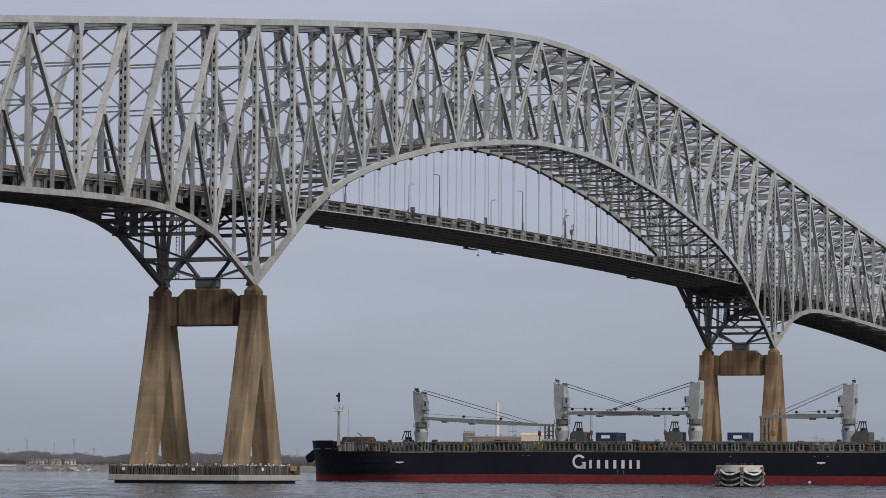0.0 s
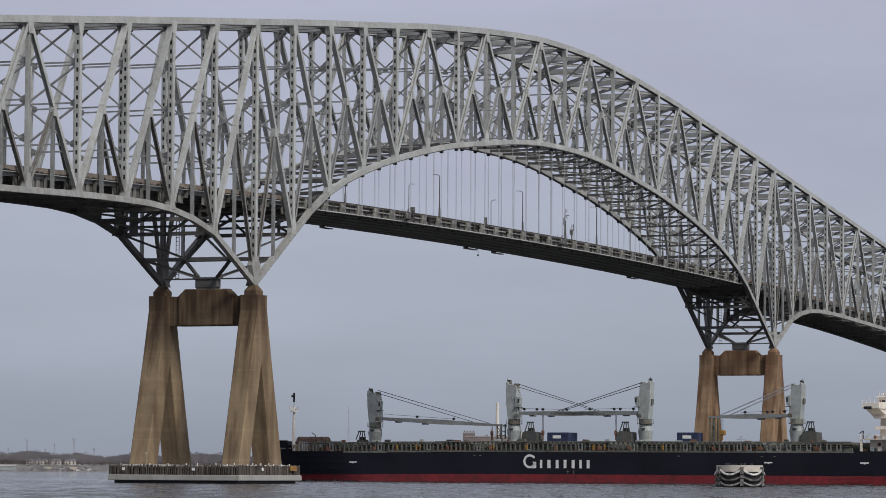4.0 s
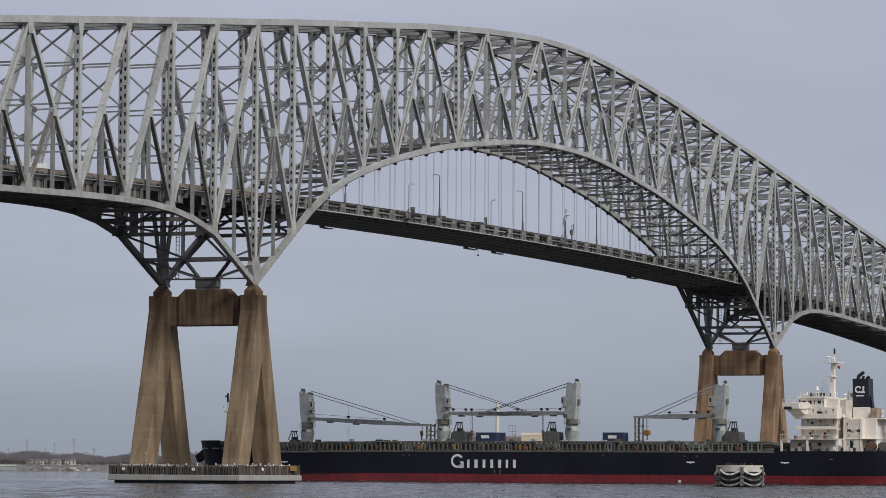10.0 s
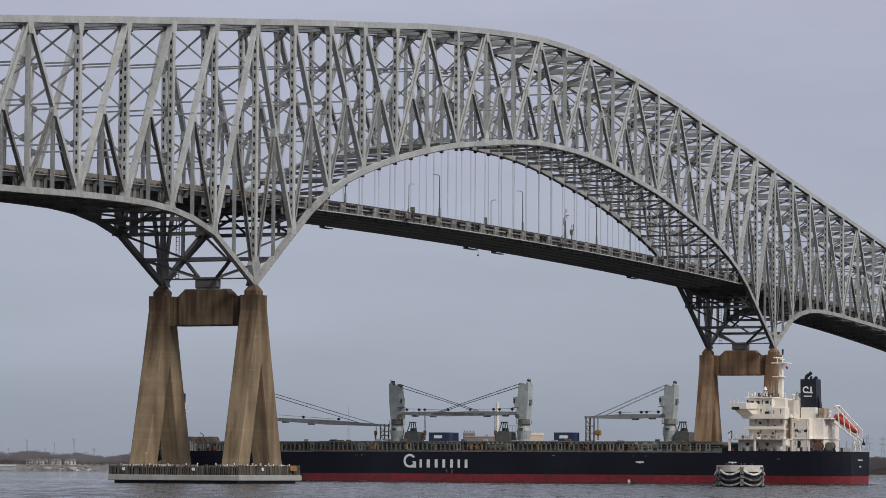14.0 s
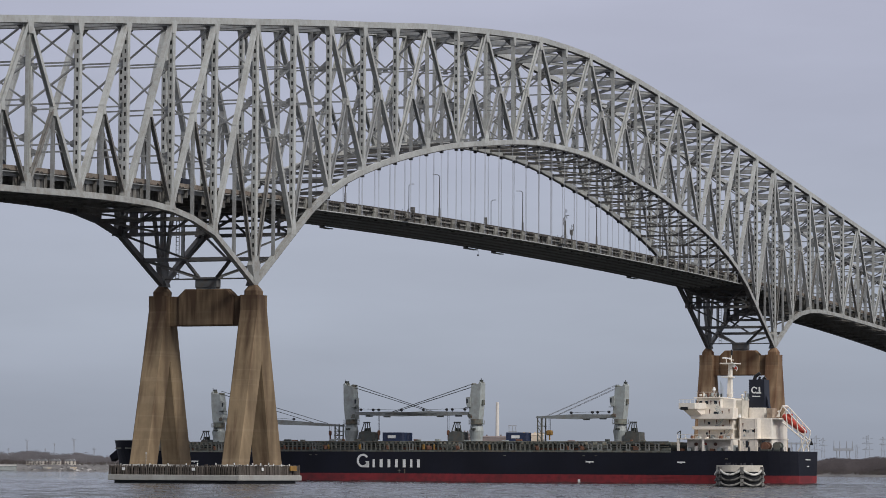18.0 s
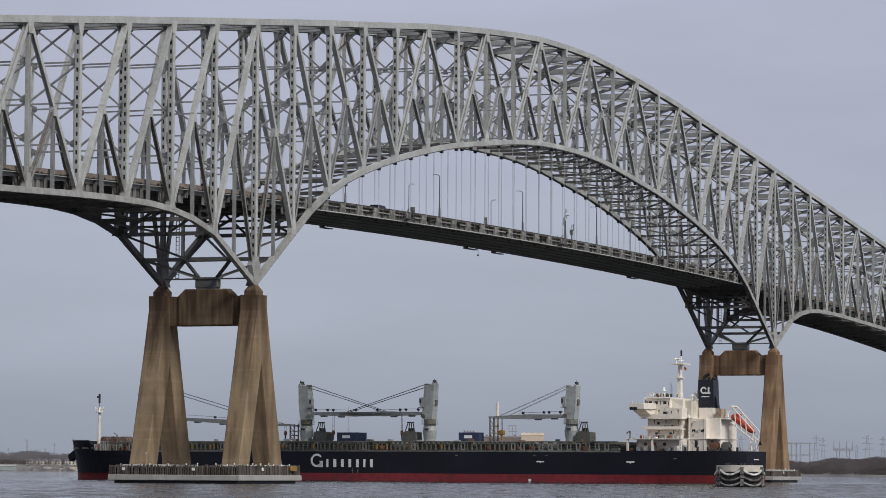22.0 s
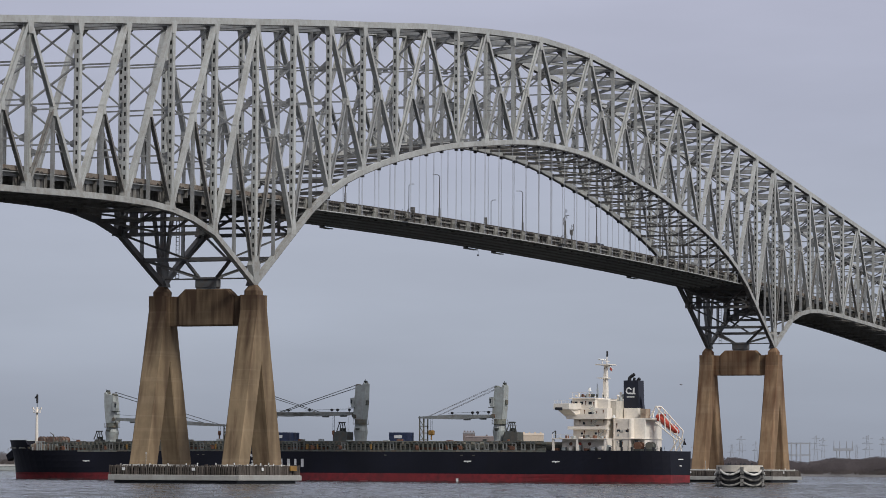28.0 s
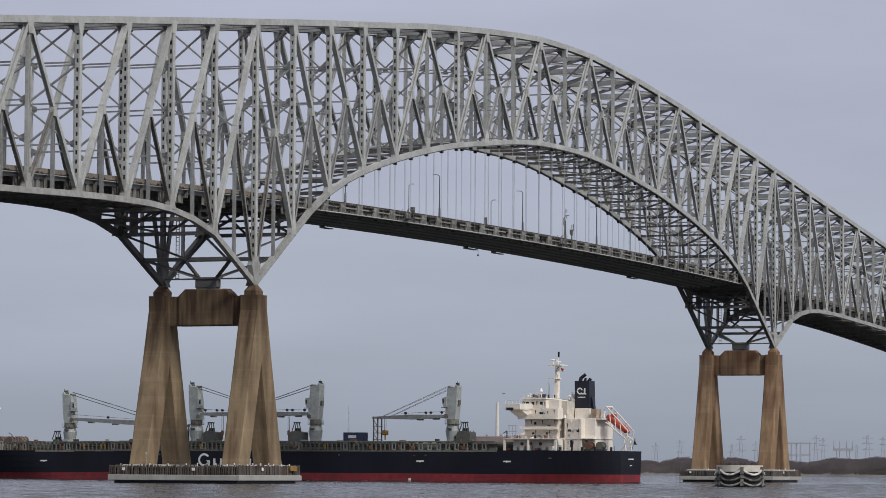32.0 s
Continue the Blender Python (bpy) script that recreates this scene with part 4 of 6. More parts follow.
    for s in (57.3, 56.0):
        part("fairlead_frame", add_box(add_box(box((s - 0.5, 14.2, 7.35), (s - 0.3, 14.5, 9.6)), (s + 0.3, 14.2, 7.35), (s + 0.5, 14.5, 9.6)), (s - 0.3, 14.2, 9.4), (s + 0.3, 14.5, 9.6)), CRANE_GREY, ship)
    part("davit", add_rod(add_rod(rod((56.4, 9, 7.4), (56.4, 9, 11.2), 0.12), (56.4, 9, 11.2), (57.4, 9, 11.8), 0.1), (54.6, 9, 7.4), (54.6, 9, 10.6), 0.12), DECK_GREEN, ship)
    return ship


TAN = material("rust_bled_buff_paint", (0.34, 0.27, 0.2), 0.7, 0, 0.25, 0.8, 3.0, 0.1, (0.16, 0.08, 0.05), 0.7, False, 0.2, True)
WINCH = material("weathered_brown_rope", (0.14, 0.08, 0.06), 0.9, 0, 0.35, 1.5, 6.0, 0.3, (0.2, 0.18, 0.15), 0.6, False, 0.2, True)
SHIP = build_ship()


GRAB = material("dark_green_grab_steel", (0.075, 0.085, 0.082), 0.7, 0.1, 0.3, 0.6, 3.0, 0.2, (0.12, 0.08, 0.05), 0.5, False, 0.25, True)


def build_crane(s, toward, jib_len, tip_z, top_z):
    """A deck crane: round post, tapered house, twin-plate jib laid level, and its ropes."""
    z0, zp, d = 7.4, 13.2 if s > 40 else 13.6, toward
    bm = bmesh.new()
    add_rod(bm, (s, 0, z0), (s, 0, 10.2), 1.38, 1.42, 20)
    add_rod(bm, (s, 0, 10.2), (s, 0, 12.1), 1.42, 1.72, 20)
    add_rod(bm, (s, 0, 12.1), (s, 0, zp), 1.68, 1.35, 20)
    post = part("crane_post", bm, CRANE_GREY, SHIP, "pale grey crane post")
    bm = rod((s, 0, zp), (s, 0, zp + 0.15), 1.9, None, 20)
    add_rod(bm, (s, 0, zp + 0.15), (s, 0, zp + 1.2), 1.45, None, 20)
    part("slewing_ring", bm, DECK_GREEN, post, "rust-stained slewing ring")
    bm = bmesh.new()
    for j in range(10):
        a = j * math.tau / 10
        add_rod(bm, (s + 1.85 * math.cos(a), 1.85 * math.sin(a), zp + 0.1), (s + 1.85 * math.cos(a), 1.85 * math.sin(a), zp + 1.1), 0.04, None, 4)
    part("railing", bm, DECK_GREEN, post)
    part("hatch_lid", box((s - 0.5, 1.4, 12.2), (s + 0.5, 1.9, 12.7), 0.05), DARK_GREEN, post)
    o = [(s - d * 1.1, zp + 1.2), (s + d * 1.45, zp + 1.2), (s + d * 1.35, zp + 3.4), (s + d * 0.85, top_z - 0.75), (s + d * 0.2, top_z - 0.6), (s - d * 0.95, top_z - 0.5), (s - d * 1.3, top_z + 0.1), (s - d * 1.6, top_z - 0.3), (s - d * 1.5, zp + 5)]
    house = part("crane_house", prism(o, "y", -1.25, 1.25), CRANE_GREY, SHIP, "pale grey tapered crane house")
    part("sheave_head", rod((s - d * 1.2, -0.6, top_z - 0.1), (s - d * 1.2, 0.6, top_z - 0.1), 0.3, None, 10), DECK_GREEN, house)
    part("sheave_head", rod((s + d * 0.65, -0.9, top_z - 0.6), (s + d * 0.65, 0.9, top_z - 0.6), 0.34, None, 10), DECK_GREEN, house)
    part("cab", prism([(s + d * 1.0, zp + 4.1), (s + d * 1.7, zp + 4.1), (s + d * 2.0, zp + 4.8), (s + d * 2.1, zp + 6.3), (s + d * 0.9, zp + 6.5)], "y", 0.2, 1.5), CRANE_GREY, house)
    part("cab_window", prism([(s + d * 1.55, zp + 5.0), (s + d * 1.95, zp + 5.0), (s + d * 1.98, zp + 6.0), (s + d * 1.55, zp + 6.0)], "y", 1.5, 1.53), GLASS, house)
    part("cab_floor", box((s + min(d * 0.9, d * 2.2), 0.1, zp + 3.9), (s + max(d * 0.9, d * 2.2), 1.7, zp + 4.05)), DARK_GREEN, house)
    part("rust_run", prism([(s + d * 0.6, zp + 1.5), (s + d * 1.3, zp + 1.7), (s + d * 1.2, zp + 2.5), (s + d * 0.7, zp + 2.3)], "y", 1.25, 1.27), RUST, house)
    bm = rod((s - d * 1.45, 0.6, top_z - 0.2), (s - d * 1.45, 0.6, top_z + 0.9), 0.06, None, 5)
    add_rod(bm, (s - d * 1.0, -0.4, top_z - 0.6), (s - d * 1.0, -0.4, top_z + 0.5), 0.06, None, 5)
    add_box(bm, (s - 0.25 - d * 1.2, -0.5, top_z - 0.1), (s + 0.25 - d * 1.2, 0.5, top_z + 0.55))
    part("head_fitting", bm, DARK_GREEN, house)
    part("vent_box", box((s - d * 1.6 - 0.3, -0.5, zp + 4.6), (s - d * 1.6 + 0.3, 0.5, zp + 5.8), 0.05), DECK_GREEN, house)
    part("drum_cover", rod((s + d * 1.2, 1.2, zp + 2.0), (s + d * 1.2, 1.5, zp + 2.0), 0.45, None, 14), DECK_GREEN, house)
    root, tip = Vector((s + d * 1.7, 0, zp + (2.6 if abs(s) < 30 else 1.9))), Vector((s + d * jib_len, 0, tip_z))
    jib = None
    for y in (-1.05, 1.05):
        bm = bmesh.new()
        a, b = root + Vector((0, y, 0)), tip + Vector((0, y * 0.4, 0))
        m = a.lerp(b, 0.5)
        for p, q, w0, w1 in ((a, m, 0.35, 0.58), (m, b, 0.58, 0.2)):
            add_prism(bm, [(p.x, p.z - w0), (q.x, q.z - w1), (q.x, q.z + w1), (p.x, p.z + w0)], "y", y - 0.18, y + 0.18)
        j = part("jib", bm, JIB_GREY, SHIP, "long weathered grey crane jib laid level, darkened for shade")
        jib = jib or j
    for f in (0.12, 0.3, 0.55, 0.8, 1.0):
        c = root.lerp(tip, f)
        part("jib_tie", box((c.x - 0.2, -0.87, c.z - 0.2), (c.x + 0.2, 0.87, c.z + 0.2)), JIB_GREY, jib)
    for f in ((0.3, 0.6) if s > 40 else (0.05, 0.2, 0.27, 0.55)):
        c = root.lerp(tip, f)
        bm = rod((c.x, 0.3, c.z + 0.95), (c.x, 0.75, c.z + 0.95), 0.3, None, 12)
        add_rod(bm, (c.x, 0.5, c.z), (c.x, 0.5, c.z + 0.8), 0.06)
        part("rope_guide", bm, DARK, jib)
    part("catwalk_wire", rod(root + Vector((0, 0.9, 1.15)), root.lerp(tip, 0.6) + Vector((0, 0.9, 0.9)), 0.035, None, 4), DARK_GREEN, jib)
    for f, dz in ((0.58, -0.2), (0.36, -0.85), (0.14, -0.75)):
        c = root.lerp(tip, f)
        part("jib_bracket", box((c.x - 0.6, -0.8, c.z + dz), (c.x + 0.6, 0.8, c.z + dz + 0.5), 0.1), DARK if dz > -0.5 else JIB_GREY, jib)
    head = Vector((s + d * 0.65, 0, top_z - 0.45))
    for z, f in ((0.15, 0.97), (-0.55, 0.93)) if abs(s) < 30 else ((0.35, 0.88), (-0.35, 0.76)):
        for y in ((-0.3, 0.3) if s > -40 else (-0.8, -0.25, 0.25, 0.8)):
            part("luffing_rope", rod(head + Vector((0, y, z)), root.lerp(tip, f) + Vector((0, y * 0.6, 0.35)), 0.045 if s > -40 else 0.03, None, 5), DARK_GREEN if s > -40 else ROPE, jib)
    hook = root.lerp(tip, 0.9 if s > 40 else (0.26 if s > -40 else 0.85))
    wide = 0.3 if s > -40 else 0.75
    for y in (-0.35, 0.35):
        part("hoist_rope", rod((hook.x, y, 11.4), (hook.x, y, hook.z - 0.2), 0.05, None, 5), DARK, jib)
    part("cargo_hook", add_box(box((hook.x - wide, -0.4, 11.0), (hook.x + wide, 0.4, 12.2), 0.2), (hook.x - 0.12, -0.15, 9.9), (hook.x + 0.12, 0.15, 11.0)), YELLOW if s < -40 else RUST, jib, "worn cargo hook block")
    if abs(s) < 30:
        return
    # the rest in which the jib's end lies
    x, z = tip.x - d * 0.8, tip.z - 0.3
    bm = bmesh.new()
    for dx in (-0.55, 0.55):
        for y in (-1.0, 1.0):
            add_box(bm, (x + dx - 0.12, y - 0.12, 7.4), (x + dx + 0.12, y + 0.12, z + 0.6))
    for q in range(3):
        zz = 9.8 + q * (z - 10) / 3
        add_box(bm, (x - 0.7, -1.15, zz), (x + 0.7, 1.15, zz + 0.2))
        add_rod(bm, (x - 0.55, 1.05, zz), (x + 0.55, 1.05, zz + (z - 10) / 3), 0.09)
    part("jib_rest", bm, DECK_GREEN, SHIP, "dark lattice rest under a crane jib")


build_crane(45.3, -1, 33.6, 13.4, 22.0)
build_crane(9.2, -1, 23.2, 16.0, 23.5)
build_crane(-23.6, 1, 23.2, 16.1, 23.6)
build_crane(-59.9, 1, 20.5, 15.2, 22.9)


DECK_PALE = material("dull_grey_deck_paint", (0.24, 0.25, 0.235), 0.7, 0.1, 0.25, 0.6, 3.0, 0.1, (0.14, 0.09, 0.06), 0.6, False, 0.2, True)


def build_deck():
    rnd = random.Random(3)
    for a, b in ((54.5, 48.5), (43, 28.5), (27.5, 13.5), (6.5, -6), (-7, -20.5), (-26.5, -40.5), (-41.5, -57), (-63, -77.5)):
        c = part("hatch_coaming", box((b, -12.2, 7.35), (a, 12.2, 8.7), 0.05), DARK_GREEN, SHIP)
        n = max(1, round((a - b) / 3.6))
        for j in range(n):
            s0, s1 = b + (a - b) * j / n, b + (a - b) * (j + 1) / n
            part("hatch_cover", box((s0 + 0.05, -12.6, 8.7), (s1 - 0.05, 12.6, 9.35 + rnd.uniform(0, 0.12)), 0.1), DECK_GREEN, SHIP, "grey-green steel hatch cover")
    for j in range(12):
        a, b = 57.0 - j * 11.3, 57.0 - (j + 1) * 11.3 + 0.06
        if a < 46:
            part("gunwale", box((b, B - 0.3, 6.98), (a, B + 0.03, 7.38)), DECK_GREEN, SHIP, "worn grey-green gunwale strake")
    post = mesh_of("stanchion", add_box(box((-0.15, -0.14, 0), (0.15, 0.14, 2.0)), (-0.2, -0.2, 1.75), (0.2, 0.2, 2.0)), DECK_GREEN)
    frame_mesh = add_box(add_box(box((-0.55, -0.14, 0), (-0.3, 0.14, 2.0)), (0.3, -0.14, 0), (0.55, 0.14, 2.0)), (-0.3, -0.14, 1.55), (0.3, 0.14, 2.0))
    frame_mesh = mesh_of("stay_frame", add_box(frame_mesh, (-0.3, -0.14, 0), (0.3, 0.14, 0.3)), DECK_PALE)
    s, j = 55.0, 0
    while s > -76:
        framed = s < -54 or j % 11 == 5
        ob = new("stay_frame" if framed else "stanchion", frame_mesh if framed else post)
        ob.parent = SHIP
        ob.matrix_basis = pose(s, 14.3, 7.35)
        s -= 2.3 if s < -54 else 1.15
        j += 1
    for j in range(12):
        a, b = 55.4 - j * 11.1, 55.4 - (j + 1) * 11.1 + 0.12
        part("rail", box((b, 14.0, 9.25), (a, 14.6, 9.5)), DECK_GREEN, SHIP)
        part("rail", box((b, 14.2, 8.3), (a, 14.4, 8.42)), DECK_GREEN, SHIP)
        part("pipe_run", box((b, 13.0, 7.45), (a, 13.6, 8.0)), DECK_GREEN if j % 3 else RUST, SHIP)
    for s, w, m in ((32.0, 0.4, YELLOW), (27.0, 0.35, YELLOW), (26.0, 0.3, YELLOW), (8.2, 0.8, RUST), (7.4, 0.3, YELLOW), (-0.8, 0.5, YELLOW), (-17.3, 0.5, YELLOW), (-18.8, 1.0, RUST), (-20.0, 0.3, YELLOW),
                    (-26, 0.8, RUST), (-34.0, 0.4, YELLOW), (-53.5, 0.4, RUST), (-70, 1.2, RUST), (-57, 0.9, RUST), (19, 0.5, RUST), (38, 0.5, RUST), (-8, 0.5, RUST), (-46, 0.7, RUST), (50, 0.8, RUST)):
        bm = box((s - w / 2, 14.45, 7.5), (s + w / 2, 14.7, 8.7 if m is YELLOW else 8.2), 0.04)
        add_box(bm, (s - w * 0.2, 14.48, 8.2), (s + w * 0.9, 14.66, 8.45))
        part("deck_box", bm, m, SHIP, "yellow deck fitting" if m is YELLOW else "rusty deck fitting")
    for j in range(26):
        s = rnd.uniform(-74, 53)
        h = rnd.uniform(0.3, 0.9)
        part("deck_fitting", box((s, 12.4, 9.3), (s + rnd.uniform(0.4, 1.6), 13.2, 9.5 + h * 0.6), 0.04), rnd.choice((DECK_GREEN, DARK_GREEN, RUST, CRANE_GREY)), SHIP)
    # grabs stowed by the crane posts: a bucket below a caged head
    for s in (4.8, -18.9, -63.3, 48.6):
        lo = 9.4
        g = part("cargo_grab", prism([(s - 1.9, lo), (s + 1.9, lo), (s + 1.6, lo + 2.2), (s + 0.7, lo + 2.6), (s - 1.8, lo + 2.3)] if s < 40 else [(s - 0.9, lo), (s + 0.9, lo), (s + 0.6, lo + 0.8), (s - 0.6, lo + 0.8)], "y", -1.6, 1.6), GRAB, SHIP, "stowed cargo grab with a caged head")
        bm = bmesh.new()
        top = 14.0 if s < 40 else 12.2
        for dx in (-1.0, -0.3, 0.4, 1.1):
            add_rod(bm, (s + dx * 1.25, 0.9, lo + 2.2 if s < 40 else lo + 0.8), (s + dx * 0.6, 0.6, top), 0.12)
        add_box(bm, (s - 0.8, 0.3, top - 0.1), (s + 0.8, 0.9, top + 0.2))
        add_box(bm, (s - 0.6, -0.3, lo + 2.4 if s < 40 else lo + 0.8), (s + 0.5, 0.5, top - 1.3))
        part("cage", bm, DARK_GREEN, g)
    # white tug marks and load lines on the side
    for s in (43.2, -59.0, -81.0):
        part("tug_mark", prism([(s - 0.95, 4.95), (s + 0.95, 4.95), (s + 0.95, 4.65), (s + 0.2, 4.65), (s, 4.4), (s - 0.2, 4.65), (s - 0.95, 4.65)], "y", B - 0.05, B + 0.03), WHITE, SHIP)
    part("plimsoll_mark", add_box(box((-11.6, B - 0.05, 2.5), (-10.9, B + 0.03, 2.6)), (-11.3, B - 0.05, 2.0), (-11.2, B + 0.03, 3.1)), DECK_GREEN, SHIP)
    part("draught_mark", box((-12.8, B - 0.05, 1.95), (-12.5, B + 0.03, 2.9)), DECK_GREEN, SHIP)
    part("waterline_mark", box((-56.7, B - 0.05, 0.25), (-56.1, B + 0.03, 0.8)), WHITE, SHIP)
    for s in (12, 10.5, -38, -57.5, -60.5):
        part("scupper_stain", box((s - 0.3, B - 0.05, 6.1), (s + 0.3, B + 0.025, 6.25)), DECK_GREEN, SHIP)
    # emblem and lettering as plain shapes
    bm = bmesh.new()
    n = 30
    ring = []
    for j in range(n):
        a = radians(35 + 305 * j / (n - 1))
        ring.append([(-1.85 - 1.6 * math.cos(a) * r, 4.86 + 1.6 * math.sin(a) * r) for r in (1.0, 0.68)])
    for p, q in zip(ring, ring[1:]):
        add_prism(bm, [p[0], q[0], q[1], p[1]], "y", B - 0.05, B + 0.03)
    add_prism(bm, [(-2.2, 3.26), (-3.45, 3.26), (-3.45, 4.75), (-2.4, 4.75), (-2.8, 4.3), (-2.2, 3.8)], "y", B - 0.05, B + 0.03)
    part("emblem", bm, WHITE, SHIP, "white ring-shaped emblem")
    s = -4.0
    for w in (1.1, 1.5, 1.35, 1.35, 1.4, 1.1, 1.35):
        part("lettering_bar", box((s - w * 0.85, B - 0.05, 3.3), (s - w * 0.33, B + 0.03, 5.2)), WHITE, SHIP, "white lettering bar")
        s -= w + 0.6


build_deck()


def build_wake():
    """The low wave that runs along the ship's side: one uneven ridge of water."""
    rnd = random.Random(19)
    bm = bmesh.new()
    rows, s, h = [], 74.0, 0.3
    while s > -112:
        h += (0.2 - h) * 0.3 + rnd.uniform(-0.09, 0.09)
        y = hull_half(max(min(s, 72.5), STERN), 0.2)
        rows.append([bm.verts.new((s, y + d, z)) for d, z in ((-0.4, h * 0.8), (0.5, h), (1.8, h * 0.3), (4.0, -0.3))])
        s -= rnd.uniform(0.8, 1.6)
    for p, q in zip(rows, rows[1:]):
        for i in range(3):
            bm.faces.new((p[i], p[i + 1], q[i + 1], q[i]))
    bmesh.ops.recalc_face_normals(bm, faces=bm.faces)
    wake = tagged(part("bow_wave", bm, WATER, None, "", True), "low grey wave along the ship's side", "wave", kind="stuff")
    ABOARD.append((wake, (0, 0, 0)))


build_wake()


def build_house():
    def block(name, s0, s1, y0, y1, z0, z1, mat=CREAM, label="", bevel=0.06):
        return part(name, box((min(s0, s1), y0, z0), (max(s0, s1), y1, z1), bevel), mat, SHIP, label)

    def windows(owner, s_list, y, z, w=0.55, h=0.6):
        for s in s_list:
            part("window", box((s - w / 2, y - 0.02, z - h / 2), (s + w / 2, y + 0.03, z + h / 2)), GLASS, owner)
    low = block("deck_house", -80.8, -91.0, -11.2, 11.2, 7.35, 9.95, CREAM, "cream-white accommodation block")
    mid = block("deck_house", -81.8, -90.0, -7.4, 7.4, 10.0, 12.4)
    third = block("deck_house", -81.8, -90.0, -7.2, 7.2, 12.4, 14.8)
    fourth = block("deck_house", -81.2, -90.6, -8.3, 8.3, 14.8, 17.2)
    wheel = block("wheelhouse", -81.9, -87.6, -8.3, 8.3, 17.2, 19.3, CREAM, "wheelhouse with dark windows")
    part("roof", box((-87.8, -8.8, 19.3), (-81.4, 8.8, 19.55), 0.04), CREAM, wheel)
    windows(wheel, (-82.9, -84.3, -86.4), 8.3, 18.35, 0.75, 0.7)
    for j in range(9):
        part("window", box((-81.5, -7.4 + j * 1.75, 18.1), (-81.46, -6.2 + j * 1.75, 18.95)), GLASS, wheel)
    windows(fourth, (-83.0, -86.6), 8.3, 16.0, 1.3, 0.6)
    windows(third, (-84.4,), 7.2, 13.7)
    windows(mid, (-84.0, -87.4), 7.4, 11.3)
    for s in (-83.0, -85.2, -87.6):
        part("life_ring", rod((s, 11.2, 8.9), (s, 11.35, 8.9), 0.4, None, 12), ORANGE if s == -85.2 else RUST, SHIP)
    # open decks along the port and starboard sides
    for e in (1, -1):
        for z, s0, s1, w in ((14.8, -81.4, -91.0, 10.2), (12.4, -81.6, -91.0, 10.0)):
            y = sorted((e * 7.2, e * w))
            part("side_deck", box((s1, y[0], z - 0.15), (s0, y[1], z + 0.05)), CREAM, SHIP)
            y = sorted((e * (w - 0.08), e * w))
            part("deck_bulwark", box((s1, y[0], z + 0.05), (s0, y[1], z + (0.95 if z > 13 else 0.55))), CREAM, SHIP)
        y = sorted((e * 9.5, e * 13.8))
        part("boat_deck", box((-92.8, y[0], 9.95), (-79.4, y[1], 10.15)), CREAM, SHIP)
        for s in (-79.7, -85.6, -92.4):
            part("deck_pillar", box((s - 0.22, e * 13.5 - 0.2, 7.35), (s + 0.22, e * 13.5 + 0.2, 9.95)), CREAM, SHIP)
        for s in range(8):
            part("rail_post", rod((-79.6 - s * 1.85, e * 13.7, 10.1), (-79.6 - s * 1.85, e * 13.7, 11.1), 0.04, None, 4), CREAM, SHIP)
        part("hand_rail", box((-92.8, e * 13.7 - 0.03, 11.05), (-79.4, e * 13.7 + 0.03, 11.12)), CREAM, SHIP)
        y = (8.3, 15.0)
        wing = part("bridge_wing", prism([(e * 8.3, 17.0), (e * 10.4, 16.8), (e * 15.0, 16.8), (e * 15.0, 18.1), (e * 8.3, 18.3)], "x", -84.2, -80.4), CREAM, SHIP, "overhanging cream bridge wing")
        part("wing_bracket", prism([(e * 8.3, 14.9), (e * 14.0, 16.8), (e * 8.3, 16.8)], "x", -83.9, -80.8), CREAM, wing)
        part("side_light", box((-82.6, e * 15.0 - 0.1, 16.6), (-80.9, e * 15.0 + 0.25, 17.25), 0.05), DARK, wing, "black side-light box")
    for j in range(7):
        part("deck_gear", box((-81 - j * 1.7, 11.5, 10.15), (-80.4 - j * 1.7, 12.4, 10.4 + 0.15 * (j * 7 % 4)), 0.08), (CRANE_GREY, RUST, CRANE_GREY, CREAM)[j % 4], SHIP)
    for j in range(8):
        part("deck_gear", box((-80.5 - j * 1.8, 11.6, 7.35), (-79.6 - j * 1.8, 12.8, 7.9 + 0.25 * (j * 5 % 4)), 0.08), (RUST, CRANE_GREY, CREAM, CRANE_GREY)[j % 4], SHIP)
    part("gangway_davit", add_rod(rod((-79.8, 12.5, 10.1), (-79.8, 12.5, 11.9), 0.15), (-79.8, 12.5, 11.9), (-79.1, 12.9, 11.3), 0.12), DARK_GREEN, SHIP)
    # engine casing and funnel
    upper = block("deck_house", -87.6, -90.2, -5.5, 7.0, 17.2, 19.2)
    part("recess", box((-91.6, -5.0, 14.8), (-90.2, 5.6, 18.9)), CAP_CREAM, upper, "grey louvred casing behind the wheelhouse")
    part("vent_stack", add_rod(rod((-90.4, -1.5, 19.4), (-90.4, -1.5, 20.6), 0.5, None, 12), (-91.0, 1.8, 17.2), (-91.0, 1.8, 19.8), 0.45, None, 12), CRANE_GREY, SHIP)
    case = block("engine_casing", -91.6, -98.2, -5.0, 4.6, 7.35, 14.9, CREAM, "cream engine casing")
    part("casing_step", box((-95.6, 4.6, 7.35), (-91.2, 6.6, 14.7), 0.08), CREAM, case)
    windows(case, (-92.6, -94.8), 6.6, 12.0, 0.8, 0.55)
    windows(case, (-93.2, -97.0), 6.6, 9.0, 0.7, 1.6)
    part("ledge", box((-98.4, -5.2, 10.1), (-90.9, 6.75, 10.22)), CREAM, case)
    part("aft_locker", box((-98.0, 1.0, 14.9), (-96.6, 3.6, 17.1), 0.08), TAN, case, "buff deck locker by the lifeboat")
    part("radar_dome", rod((-91.0, 5.4, 15.0), (-91.0, 5.4, 15.7), 0.5, 0.3, 12), WHITE, case)
